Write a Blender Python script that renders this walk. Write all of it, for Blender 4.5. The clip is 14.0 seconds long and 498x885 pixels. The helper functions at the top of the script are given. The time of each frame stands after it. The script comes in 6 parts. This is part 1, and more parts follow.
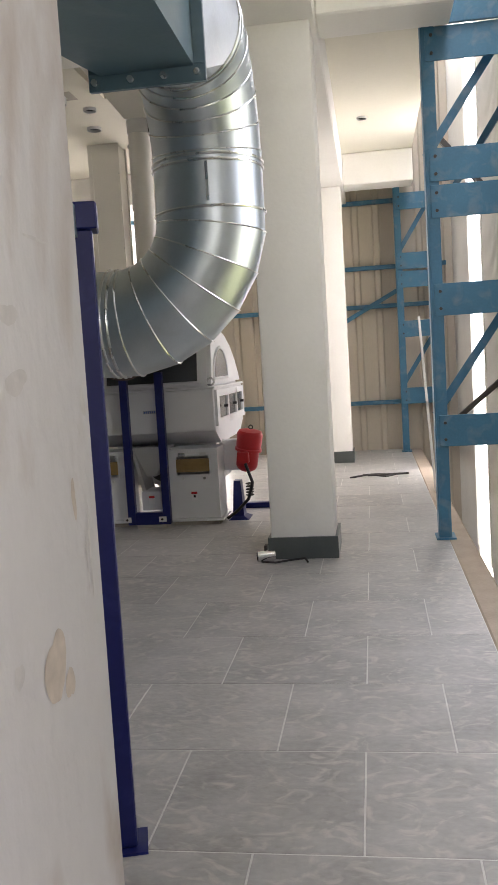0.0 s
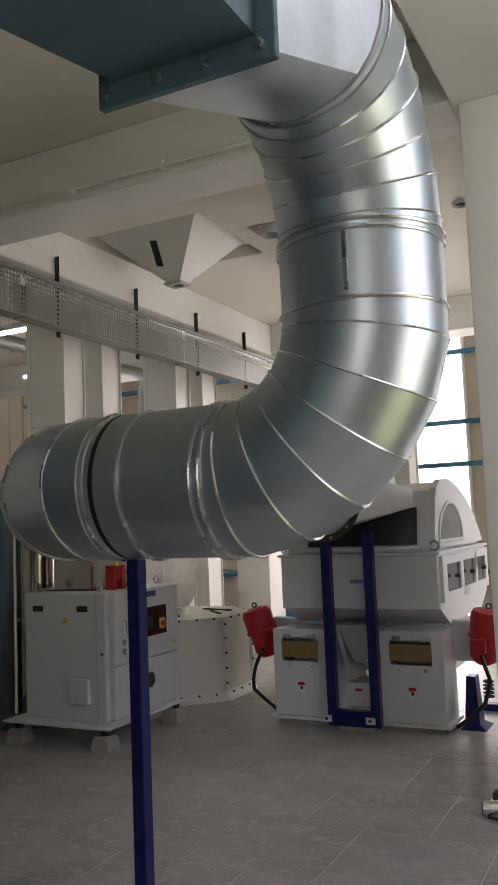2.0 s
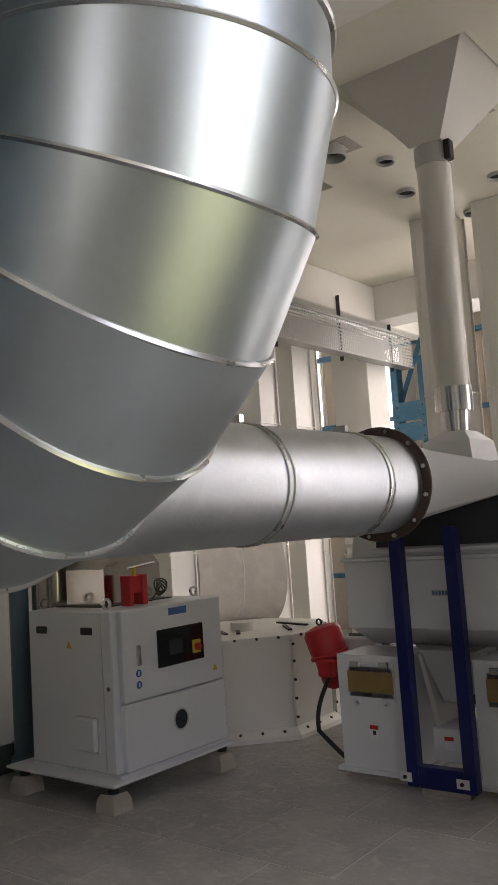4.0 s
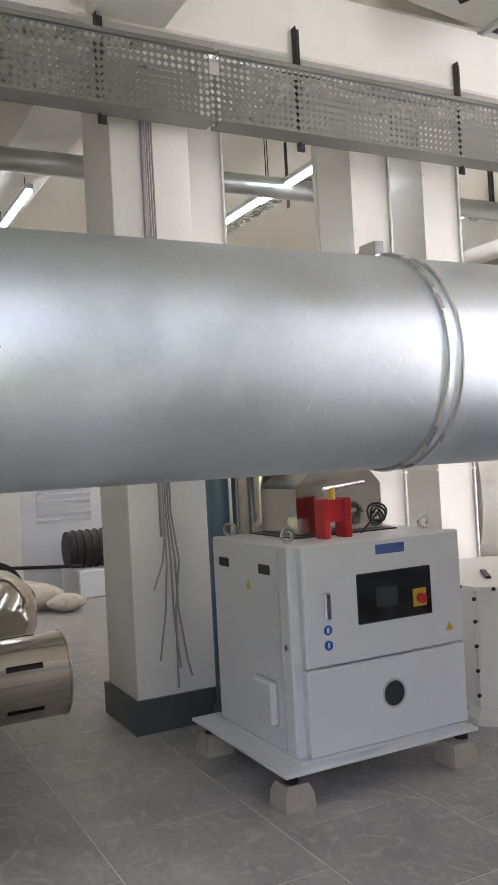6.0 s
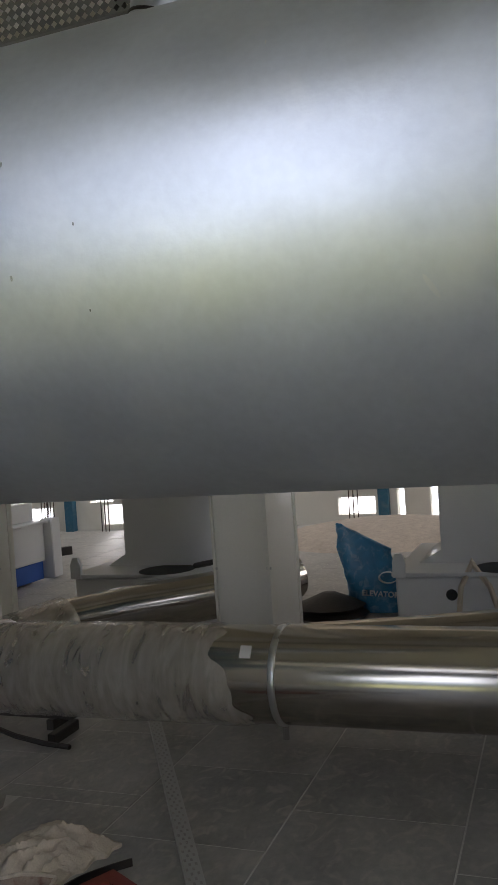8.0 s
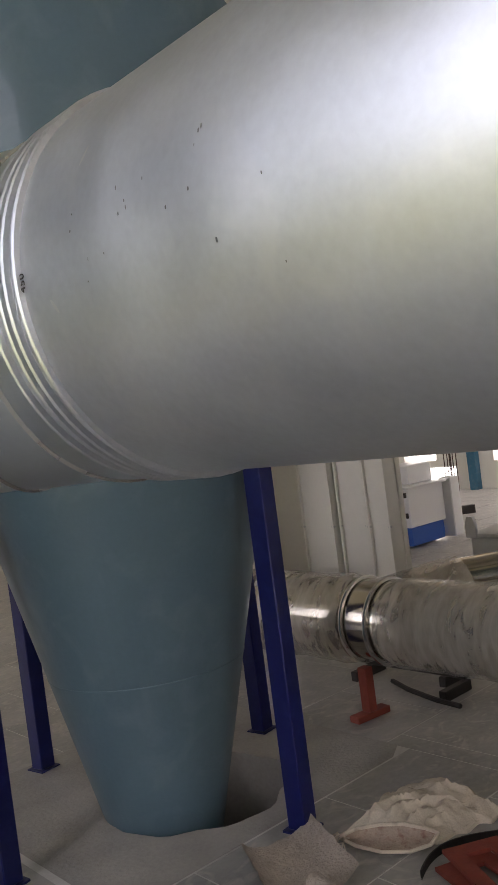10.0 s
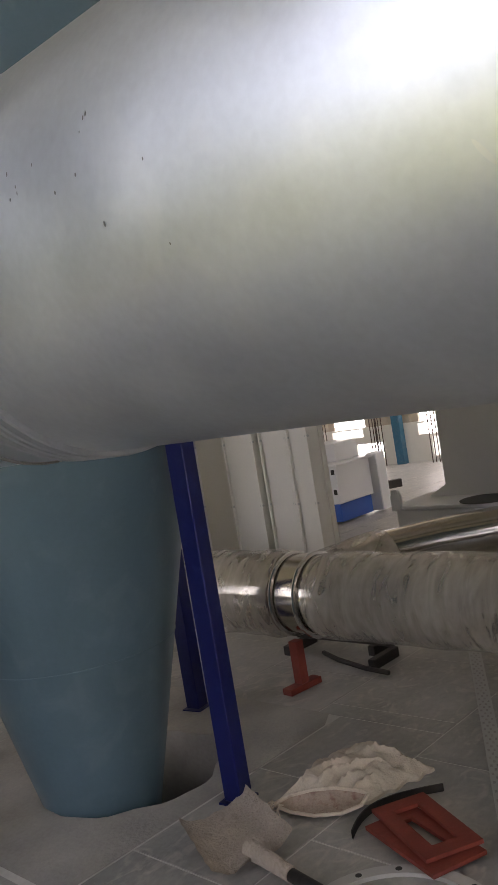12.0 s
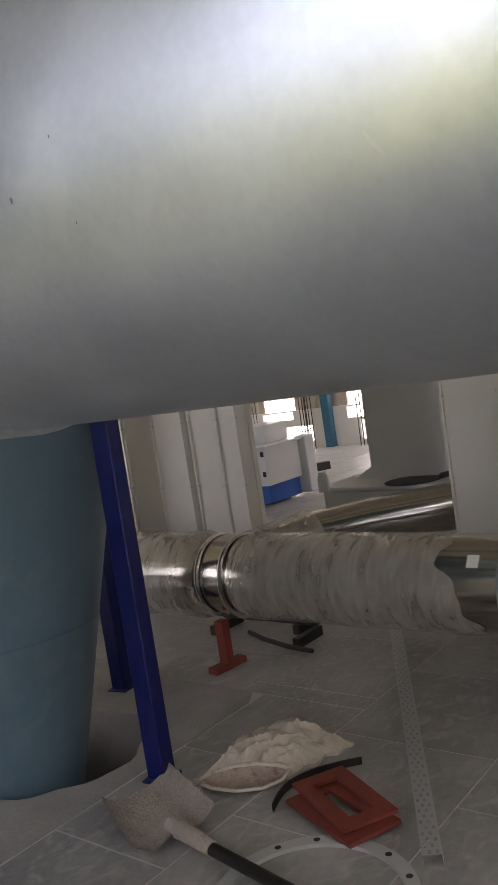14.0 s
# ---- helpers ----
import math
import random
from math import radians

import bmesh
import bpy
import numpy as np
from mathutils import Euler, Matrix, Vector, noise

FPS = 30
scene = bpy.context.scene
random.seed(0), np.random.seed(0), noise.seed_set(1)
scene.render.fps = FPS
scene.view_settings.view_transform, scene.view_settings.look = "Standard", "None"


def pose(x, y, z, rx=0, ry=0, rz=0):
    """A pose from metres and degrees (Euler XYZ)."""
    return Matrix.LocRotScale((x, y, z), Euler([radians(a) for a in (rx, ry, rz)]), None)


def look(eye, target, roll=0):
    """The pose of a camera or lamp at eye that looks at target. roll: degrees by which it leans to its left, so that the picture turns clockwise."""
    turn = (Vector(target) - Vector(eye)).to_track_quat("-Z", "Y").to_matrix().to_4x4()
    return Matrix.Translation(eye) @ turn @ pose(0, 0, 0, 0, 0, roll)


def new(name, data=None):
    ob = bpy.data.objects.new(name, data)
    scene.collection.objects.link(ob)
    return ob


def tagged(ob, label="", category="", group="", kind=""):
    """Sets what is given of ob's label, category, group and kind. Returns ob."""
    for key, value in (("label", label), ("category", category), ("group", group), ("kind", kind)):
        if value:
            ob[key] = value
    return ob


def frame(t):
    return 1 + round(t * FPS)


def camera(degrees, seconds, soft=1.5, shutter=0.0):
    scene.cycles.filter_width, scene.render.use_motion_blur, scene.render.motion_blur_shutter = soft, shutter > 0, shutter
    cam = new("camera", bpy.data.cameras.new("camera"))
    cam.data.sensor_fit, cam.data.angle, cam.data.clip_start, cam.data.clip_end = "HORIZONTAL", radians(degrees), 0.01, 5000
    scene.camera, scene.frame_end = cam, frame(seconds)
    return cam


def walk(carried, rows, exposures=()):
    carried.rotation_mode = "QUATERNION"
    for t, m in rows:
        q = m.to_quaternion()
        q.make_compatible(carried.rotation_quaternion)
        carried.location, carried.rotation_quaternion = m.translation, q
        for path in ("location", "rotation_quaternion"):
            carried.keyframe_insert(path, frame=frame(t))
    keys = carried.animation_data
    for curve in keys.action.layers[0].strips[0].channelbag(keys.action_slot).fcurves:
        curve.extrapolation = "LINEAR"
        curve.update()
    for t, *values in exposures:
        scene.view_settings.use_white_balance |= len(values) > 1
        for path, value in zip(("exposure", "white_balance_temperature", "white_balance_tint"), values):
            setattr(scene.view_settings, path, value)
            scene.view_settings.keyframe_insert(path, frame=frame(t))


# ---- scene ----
cam = camera(33.1, 14.0)
METRES, EYE, TILT, LEAN, TURN = 5.82, 1.337, 0.0, 0.0, 8.6
ROWS = [
    (0.0, 0.0, 0.0, 0.0, -0.31, -5.21, 3.39),
    (0.5, 0.0107, 0.0559, 0.0028, -1.62, -5.95, 2.43),
    (1.0, 0.0379, 0.1205, 0.0027, 5.35, -5.32, 1.53),
    (1.5, 0.0423, 0.1783, 0.0061, 12.94, -1.0, 1.27),
    (2.0, 0.0519, 0.2397, 0.0146, 18.23, 5.54, 2.32),
    (4.5, 0.0854, 0.5648, 0.0084, 31.17, 4.87, 3.54),
    (5.0, 0.0752, 0.6271, 0.0106, 33.58, 3.26, 3.92),
    (5.5, 0.0695, 0.702, 0.008, 42.07, 2.45, 4.29),
    (6.0, 0.0352, 0.7562, 0.005, 53.91, 0.94, 3.08),
    (6.5, -0.0034, 0.796, 0.0092, 69.0, 0.05, 3.22),
    (7.0, -0.0304, 0.8394, 0.0078, 87.33, 0.26, 5.44),
    (7.5, -0.0555, 0.8569, 0.0073, 96.74, -0.13, 5.02),
    (8.0, -0.0764, 0.8774, 0.0089, 101.54, -0.94, 3.98),
    (8.5, -0.0884, 0.8973, 0.0083, 116.98, -0.72, 4.29),
    (9.0, -0.0931, 0.8957, 0.0074, 128.05, -0.19, 6.07),
    (11.5, -0.0953, 0.9014, 0.0042, 127.28, -2.68, 9.27),
    (12.0, -0.0935, 0.9045, 0.0039, 124.37, -2.87, 9.34),
    (12.5, -0.0926, 0.9091, 0.0044, 121.2, -3.66, 8.73),
    (13.0, -0.0922, 0.9114, 0.0036, 119.38, -4.3, 8.47),
    (13.5, -0.0938, 0.9105, 0.0031, 119.03, -4.67, 8.5),
    (14.0, -0.0933, 0.9089, 0.0031, 119.7, -4.82, 8.58),
]
walk(cam, [(t, pose(0, 0, EYE, TILT, LEAN, TURN) @ pose(METRES * x, METRES * y, METRES * z, 90 + pitch, roll, yaw)) for t, x, y, z, yaw, pitch, roll in ROWS],
     exposures=[(0.0, 0.92, 6600, 20), (1.0, 0.6, 6450, 20), (2.0, 0.5, 6500, 20), (4.5, 0.58, 6650, 21), (5.0, 0.98, 6550, 21), (5.5, 1.3, 6250, 20), (6.2, 1.76, 6050, 20), (6.8, 1.36, 6050, 22), (7.5, 0.8, 6050, 21), (8.4, 0.36, 6350, 14), (8.9, 1.12, 6650, 22), (11.5, 1.12, 6600, 22), (14.0, 1.0, 6450, 22)])

# ---- daylight and lamps ----
world = bpy.data.worlds.new("sky")
scene.world = world
world.use_nodes = True
wn = world.node_tree.nodes
sky = wn.new("ShaderNodeTexSky")
sky.sky_type, sky.sun_disc = "NISHITA", False
sky.sun_elevation, sky.sun_rotation = radians(65), radians(260)
sky.air_density, sky.dust_density = 1.0, 3.0
wn["Background"].inputs[1].default_value = 0.15
world.node_tree.links.new(sky.outputs[0], wn["Background"].inputs[0])
sun = new("sun", bpy.data.lights.new("sun", "SUN"))
sun.data.energy, sun.data.angle, sun.data.color = 5.0, radians(12), (1.0, 0.95, 0.88)
sun.matrix_world = look((-11, -2, 24), (0, 0, 0))


def area_lamp(name, eye, target, w, h, watts, color=(1.0, 0.98, 0.93)):
    """An area lamp, w by h metres: sky light at openings, and added fill."""
    ob = new(name, bpy.data.lights.new(name, "AREA"))
    ob.data.shape, ob.data.size, ob.data.size_y = "RECTANGLE", w, h
    ob.data.energy, ob.data.color = watts, color
    ob.matrix_world = look(eye, target)
    return ob


area_lamp("sky_side_window", (1.3, 3.78, 2.95), (-4, 3.78, 2.6), 1.22, 3.2, 22, (0.97, 0.98, 1.0))
# this second opening is unseen, added to brighten the aisle floor
area_lamp("sky_side_window", (1.3, -1.75, 2.2), (-4, -1.75, 1.4), 2.4, 2.3, 42)
# fill lamp added in the closed gap, to brighten cladding and duct
area_lamp("sky_gap", (0.91, 3.2, 5.9), (0.91, 3.21, 0), 0.5, 17.5, 220, (0.90, 0.96, 1.0))
area_lamp("sky_side_strip", (1.35, 9.8, 2.0), (-4, 9.8, 1.6), 1.1, 3.6, 13)
area_lamp("sky_back_window", (-2.85, 12.7, 2.0), (-2.85, 0, 1.5), 1.2, 3.4, 27)
# overhead fill added under the solid roof, lifts the far hall
area_lamp("sky_hall_roof", (-11.0, 2, 7.3), (-11.0, 2.1, 0), 2.4, 14, 175)

# ---- materials ----


def material(name, color, rough=0.5, metal=0.0, vary=0.12, scale=3.0, grain=60.0, bump=0.05, rough_vary=0.1,
             tint=None, patch=0.0, stretch=(1, 1, 1), by_piece=0.0, spec=0.5, coat=0.0, swirl=0.6):
    """A surface with variation at two scales; tint: a second colour in blotches of strength patch."""
    m = bpy.data.materials.new(name)
    m.use_nodes = True
    t = m.node_tree
    n, ln = t.nodes, t.links
    b = n["Principled BSDF"]
    co = n.new("ShaderNodeTexCoord")
    mp = n.new("ShaderNodeMapping")
    mp.inputs["Scale"].default_value = stretch
    geo = n.new("ShaderNodeNewGeometry")
    ln.new(geo.outputs["Position"], mp.inputs["Vector"])
    big = n.new("ShaderNodeTexNoise")
    big.inputs["Scale"].default_value, big.inputs["Detail"].default_value = scale, 6
    fine = n.new("ShaderNodeTexNoise")
    fine.inputs["Scale"].default_value, fine.inputs["Detail"].default_value = grain, 4
    ln.new(mp.outputs[0], big.inputs["Vector"])
    ln.new(mp.outputs[0], fine.inputs["Vector"])
    hsv = n.new("ShaderNodeHueSaturation")
    hsv.inputs["Color"].default_value = (*color, 1)
    mixf = n.new("ShaderNodeMath")
    mixf.operation = "MULTIPLY_ADD"
    ln.new(big.outputs["Fac"], mixf.inputs[0])
    mixf.inputs[1].default_value = vary * 2.6
    mixf.inputs[2].default_value = 1 - vary * 1.3
    add = n.new("ShaderNodeMath")
    add.operation = "MULTIPLY_ADD"
    ln.new(fine.outputs["Fac"], add.inputs[0])
    add.inputs[1].default_value = vary * 1.2
    sub = n.new("ShaderNodeMath")
    sub.operation = "SUBTRACT"
    ln.new(mixf.outputs[0], sub.inputs[0])
    sub.inputs[1].default_value = vary * 0.6
    ln.new(sub.outputs[0], add.inputs[2])
    last = add
    if by_piece:
        oi = n.new("ShaderNodeObjectInfo")
        pc = n.new("ShaderNodeMath")
        pc.operation = "MULTIPLY_ADD"
        ln.new(oi.outputs["Random"], pc.inputs[0])
        pc.inputs[1].default_value = by_piece
        ln.new(add.outputs[0], pc.inputs[2])
        last = pc
    ln.new(last.outputs[0], hsv.inputs["Value"])
    out = hsv.outputs[0]
    if tint:
        sp = n.new("ShaderNodeTexNoise")
        sp.inputs["Scale"].default_value, sp.inputs["Detail"].default_value = scale * 2.3, 8
        sp.inputs["Distortion"].default_value = swirl
        ln.new(mp.outputs[0], sp.inputs["Vector"])
        rp = n.new("ShaderNodeMapRange")
        rp.inputs["From Min"].default_value, rp.inputs["From Max"].default_value = 0.52, 0.72
        rp.inputs["To Max"].default_value = patch
        ln.new(sp.outputs["Fac"], rp.inputs["Value"])
        mx = n.new("ShaderNodeMix")
        mx.data_type = "RGBA"
        ln.new(rp.outputs[0], mx.inputs["Factor"])
        ln.new(out, mx.inputs["A"])
        mx.inputs["B"].default_value = (*tint, 1)
        out = mx.outputs["Result"]
    ln.new(out, b.inputs["Base Color"])
    rr = n.new("ShaderNodeMapRange")
    rr.inputs["To Min"].default_value = max(0.02, rough - rough_vary)
    rr.inputs["To Max"].default_value = min(1.0, rough + rough_vary)
    ln.new(big.outputs["Fac"], rr.inputs["Value"])
    ln.new(rr.outputs[0], b.inputs["Roughness"])
    b.inputs["Metallic"].default_value = metal
    b.inputs["Specular IOR Level"].default_value = spec
    b.inputs["Coat Weight"].default_value = coat
    if bump:
        bp = n.new("ShaderNodeBump")
        bp.inputs["Strength"].default_value, bp.inputs["Distance"].default_value = bump, 0.01
        ln.new(fine.outputs["Fac"], bp.inputs["Height"])
        ln.new(bp.outputs[0], b.inputs["Normal"])
    return m


def glowing(name, color, strength):
    m = bpy.data.materials.new(name)
    m.use_nodes = True
    b = m.node_tree.nodes["Principled BSDF"]
    b.inputs["Base Color"].default_value = (*color, 1)
    b.inputs["Emission Color"].default_value = (*color, 1)
    b.inputs["Emission Strength"].default_value = strength
    return m


PLASTER = material("plaster", (0.79, 0.77, 0.71), 0.7, vary=0.05, scale=1.2, grain=40, bump=0.12, tint=(0.55, 0.52, 0.46), patch=0.12)
STAINED = material("stained_plaster", (0.62, 0.605, 0.585), 0.75, vary=0.08, scale=2.2, grain=50, bump=0.2, tint=(0.36, 0.27, 0.2), patch=0.75, stretch=(1, 1, 0.6))
CEILING = material("ceiling_paint", (0.70, 0.67, 0.56), 0.8, vary=0.05, scale=0.8, grain=30, bump=0.1)
TILE = material("stone_tile", (0.335, 0.325, 0.305), 0.40, vary=0.40, scale=3.2, grain=30, bump=0.22, tint=(0.56, 0.525, 0.47), patch=0.75, by_piece=0.2, swirl=2.2, rough_vary=0.16, stretch=(1, 1.3, 1))
GROUT = material("grout", (0.66, 0.65, 0.61), 0.9, vary=0.2, scale=6)
DUST = material("dusty_concrete", (0.36, 0.29, 0.22), 0.9, vary=0.2, scale=5, bump=0.3)
PLINTH = material("dark_plinth", (0.075, 0.085, 0.08), 0.4, vary=0.15, scale=6)
GALV = material("galvanised_steel", (0.63, 0.665, 0.705), 0.44, 1.0, vary=0.13, scale=7, grain=110, bump=0.03, rough_vary=0.16, tint=(0.73, 0.75, 0.765), patch=0.4, swirl=0.8)
GALVNEW = material("bright_galvanised", (0.56, 0.615, 0.65), 0.38, 1.0, vary=0.07, scale=5, grain=90, bump=0.015, rough_vary=0.06, tint=(0.48, 0.53, 0.55), patch=0.35)
GALVB = material("galvanised_rim", (0.68, 0.69, 0.68), 0.28, 1.0, vary=0.1, scale=8, bump=0.03)
WIPE = material("wiped_zinc", (0.72, 0.74, 0.75), 0.55, 0.8, vary=0.1, scale=40)
PIPEGREY = material("dull_galvanised", (0.50, 0.52, 0.50), 0.36, 1.0, vary=0.06, scale=3, grain=80, bump=0.01, rough_vary=0.05)
STAINLESS = material("stainless_steel", (0.50, 0.465, 0.41), 0.15, 1.0, vary=0.05, scale=2, grain=140, bump=0.012, rough_vary=0.03, stretch=(1, 0.05, 1))
WRAP = material("plastic_wrap", (0.70, 0.645, 0.57), 0.2, 0.0, vary=0.06, scale=5, grain=34, bump=0.45, tint=(0.78, 0.73, 0.66), patch=0.25, stretch=(1.0, 1.6, 0.5), rough_vary=0.1)
# thin film: more see-through where it lies flat
wnt = WRAP.node_tree
film_noise = wnt.nodes.new("ShaderNodeTexNoise")
film_noise.inputs["Scale"].default_value, film_noise.inputs["Detail"].default_value, film_noise.inputs["Distortion"].default_value = 9, 9, 0.7
film_geo = wnt.nodes.new("ShaderNodeNewGeometry")
film_range = wnt.nodes.new("ShaderNodeMapRange")
film_range.inputs["From Min"].default_value, film_range.inputs["From Max"].default_value = 0.36, 0.66
film_range.inputs["To Min"].default_value, film_range.inputs["To Max"].default_value = 0.34, 0.5
film_map = wnt.nodes.new("ShaderNodeMapping")
film_map.inputs["Scale"].default_value = (0.8, 2.2, 0.6)
wnt.links.new(film_geo.outputs["Position"], film_map.inputs["Vector"])
wnt.links.new(film_map.outputs[0], film_noise.inputs["Vector"])
wnt.links.new(film_noise.outputs["Fac"], film_range.inputs["Value"])
wnt.links.new(film_range.outputs[0], wnt.nodes["Principled BSDF"].inputs["Alpha"])
TRAY = material("tray_sheet", (0.26, 0.26, 0.24), 0.45, 0.7, vary=0.12, scale=4, bump=0.05)
PAD = material("cement_pad", (0.38, 0.36, 0.33), 0.85, vary=0.25, scale=5, bump=0.3)
DARKPLATE = material("dark_smear", (0.16, 0.17, 0.17), 0.5, vary=0.3, scale=40)
DUSTWRAP = material("dusty_film", (0.6, 0.56, 0.5), 0.4, 0.0, vary=0.15, scale=3, grain=9, bump=0.5, tint=(0.72, 0.69, 0.63), patch=0.5)
STAIN = material("brown_stain", (0.50, 0.435, 0.36), 0.8, vary=0.25, scale=30)
SMUDGE = material("grey_smudge", (0.57, 0.55, 0.52), 0.8, vary=0.2, scale=30)
TEAL = material("teal_paint", (0.10, 0.165, 0.205), 0.36, vary=0.1, scale=3, bump=0.03, tint=(0.2, 0.26, 0.29), patch=0.3, coat=0.2)
BLUE = material("blue_paint", (0.006, 0.010, 0.10), 0.36, vary=0.15, scale=8, bump=0.05, tint=(0.02, 0.032, 0.17), patch=0.35, coat=0.1, spec=0.35)
STEELBLUE = material("sky_blue_steel", (0.035, 0.145, 0.235), 0.5, vary=0.2, scale=4, bump=0.1, tint=(0.26, 0.29, 0.29), patch=0.3)
WHITE = material("white_enamel", (0.74, 0.75, 0.76), 0.38, vary=0.03, scale=2.5, bump=0.02, coat=0.15)
WARMWHITE = material("cream_enamel", (0.74, 0.72, 0.66), 0.4, vary=0.05, scale=2.5, bump=0.03, coat=0.15)
GREY = material("pale_grey_enamel", (0.52, 0.52, 0.5), 0.42, vary=0.05, scale=2.5, bump=0.02)
CLAD = material("cladding_sheet", (0.5, 0.44, 0.35), 0.5, 0.0, vary=0.1, scale=1.5, bump=0.05, stretch=(1, 1, 0.3))
CLADW = material("pale_cladding", (0.62, 0.6, 0.55), 0.5, 0.0, vary=0.08, scale=1.5, bump=0.05)
RED = material("red_enamel", (0.5, 0.015, 0.02), 0.42, vary=0.12, scale=8, bump=0.04)
REDOX = material("red_oxide", (0.24, 0.045, 0.03), 0.6, vary=0.25, scale=9, bump=0.15)
# black rubber; also the painted shade in holes and pipe mouths
BLACK = material("black_rubber", (0.012, 0.012, 0.013), 0.5, vary=0.1)
# dark iron; also colours the shaded inside of the open tube
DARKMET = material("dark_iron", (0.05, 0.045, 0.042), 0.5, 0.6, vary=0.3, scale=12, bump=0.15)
RUST = material("rusty_flange", (0.09, 0.06, 0.05), 0.6, 0.4, vary=0.3, scale=15, bump=0.2)
GLASS = material("screen_glass", (0.012, 0.014, 0.016), 0.08, vary=0.0, bump=0)
SMOKE = material("smoked_window", (0.04, 0.045, 0.05), 0.15, vary=0.05, bump=0)
CARD = material("brown_plate", (0.26, 0.17, 0.06), 0.5, vary=0.2, scale=14)
CONCRETE = material("concrete_block", (0.42, 0.38, 0.32), 0.9, vary=0.15, scale=12, bump=0.4)
SACK = material("woven_sack", (0.66, 0.58, 0.47), 0.8, vary=0.25, scale=7, grain=180, bump=0.35, tint=(0.3, 0.22, 0.16), patch=0.6)
# sack cloth darkened for the shade within its mouth, red print in patches
SACK_SHADED = material("shaded_sack", (0.42, 0.33, 0.26), 0.85, vary=0.3, scale=20, grain=120, bump=0.4, tint=(0.20, 0.06, 0.05), patch=0.6)
CEMENT = material("cement_dust", (0.50, 0.43, 0.36), 0.95, vary=0.22, scale=12, grain=90, bump=0.8, tint=(0.33, 0.27, 0.22), patch=0.5)
CHROME = material("bright_steel", (0.7, 0.7, 0.7), 0.18, 1.0, vary=0.05, bump=0)
BAG = material("blue_bag", (0.03, 0.2, 0.38), 0.35, vary=0.35, scale=9, grain=25, bump=0.4, tint=(0.35, 0.5, 0.62), patch=0.5)
YELLOW = material("yellow_label", (0.6, 0.42, 0.03), 0.5, vary=0.05)
SIGNBLUE = material("sign_blue", (0.02, 0.1, 0.42), 0.45, vary=0.05)
PAPER = material("white_label", (0.8, 0.8, 0.8), 0.6, vary=0.03)
LOGO = material("logo_blue", (0.07, 0.13, 0.36), 0.45, vary=0.1, scale=30)
CABLE = material("grey_cable", (0.34, 0.32, 0.3), 0.6, vary=0.2)
TUBELIGHT = glowing("tube_light", (0.9, 1.0, 0.97), 7)
FIELD = material("field", (0.43, 0.45, 0.20), 0.95, vary=0.4, scale=0.05, grain=2)
FARWHITE = glowing("daylit_sky", (1.0, 1.0, 1.0), 2.0)

# ---- building tools ----
ORIGIN = {}


def thing(name, at, label, category, group="", kind=""):
    """An empty at the base of a thing, to which its parts belong."""
    ob = new(name)
    ob.location = at
    ob.empty_display_size = 0.1
    ORIGIN[ob] = Vector(at)
    return tagged(ob, label, category, group, kind)


def part(name, bm, mat, parent=None, label="", sharp=32):
    """Links a mesh built in world places as one object under its parent."""
    me = bpy.data.meshes.new(name)
    off = ORIGIN[parent] if parent else Vector()
    bmesh.ops.translate(bm, verts=bm.verts, vec=-off)
    bmesh.ops.recalc_face_normals(bm, faces=bm.faces)
    for f in bm.faces:
        f.smooth = True
    bm.to_mesh(me)
    bm.free()
    me.set_sharp_from_angle(angle=radians(sharp))
    me.materials.append(mat)
    ob = new(name, me)
    if parent:
        ob.parent = parent
        ORIGIN[ob] = off
    else:
        ORIGIN[ob] = Vector()
    if label:
        ob["label"] = label
    return ob


def setting(name, bm, mat, label, category, sharp=32):
    return tagged(part(name, bm, mat, None, label, sharp), label, category, "", "structure")


def merge(bm, other):
    me = bpy.data.meshes.new("tmp")
    other.to_mesh(me)
    other.free()
    bm.from_mesh(me)
    bpy.data.meshes.remove(me)
    return bm


def box(x0, x1, y0, y1, z0, z1, bevel=0.0, m=None, seg=1):
    bm = bmesh.new()
    bmesh.ops.create_cube(bm, size=1)
    for v in bm.verts:
        v.co = Vector(((x0 + x1) / 2 + v.co.x * (x1 - x0), (y0 + y1) / 2 + v.co.y * (y1 - y0), (z0 + z1) / 2 + v.co.z * (z1 - z0)))
    if bevel:
        bmesh.ops.bevel(bm, geom=bm.edges[:], offset=bevel, segments=seg, affect="EDGES", profile=0.5)
    if m:
        bmesh.ops.transform(bm, matrix=m, verts=bm.verts)
    return bm


def boxes(*rows, bevel=0.0):
    bm = bmesh.new()
    for r in rows:
        merge(bm, box(*r, bevel=bevel))
    return bm


def turn(p, angle, axis="Z"):
    p = Vector(p)
    return Matrix.Translation(p) @ Matrix.Rotation(radians(angle), 4, axis) @ Matrix.Translation(-p)


def basis(d):
    d = Vector(d).normalized()
    up = Vector((0, 0, 1)) if abs(d.z) < 0.9 else Vector((0, 1, 0))
    u = d.cross(up).normalized()
    return d, u, u.cross(d).normalized()


def lathe(profile, at, axis=(0, 0, 1), seg=32, closed=False, ends=True):
    """Turns (radius, height) pairs round an axis."""
    d, u, w = basis(axis)
    at = Vector(at)
    bm = bmesh.new()
    loops = []
    for r, h in profile:
        loops.append([bm.verts.new(at + d * h + (u * math.cos(k * math.tau / seg) + w * math.sin(k * math.tau / seg)) * r) for k in range(seg)])
    pairs = list(zip(loops, loops[1:])) + ([(loops[-1], loops[0])] if closed else [])
    for a, b in pairs:
        for k in range(seg):
            bm.faces.new((a[k], a[(k + 1) % seg], b[(k + 1) % seg], b[k]))
    if ends and not closed:
        bm.faces.new(loops[0])
        bm.faces.new(loops[-1][::-1])
    return bm


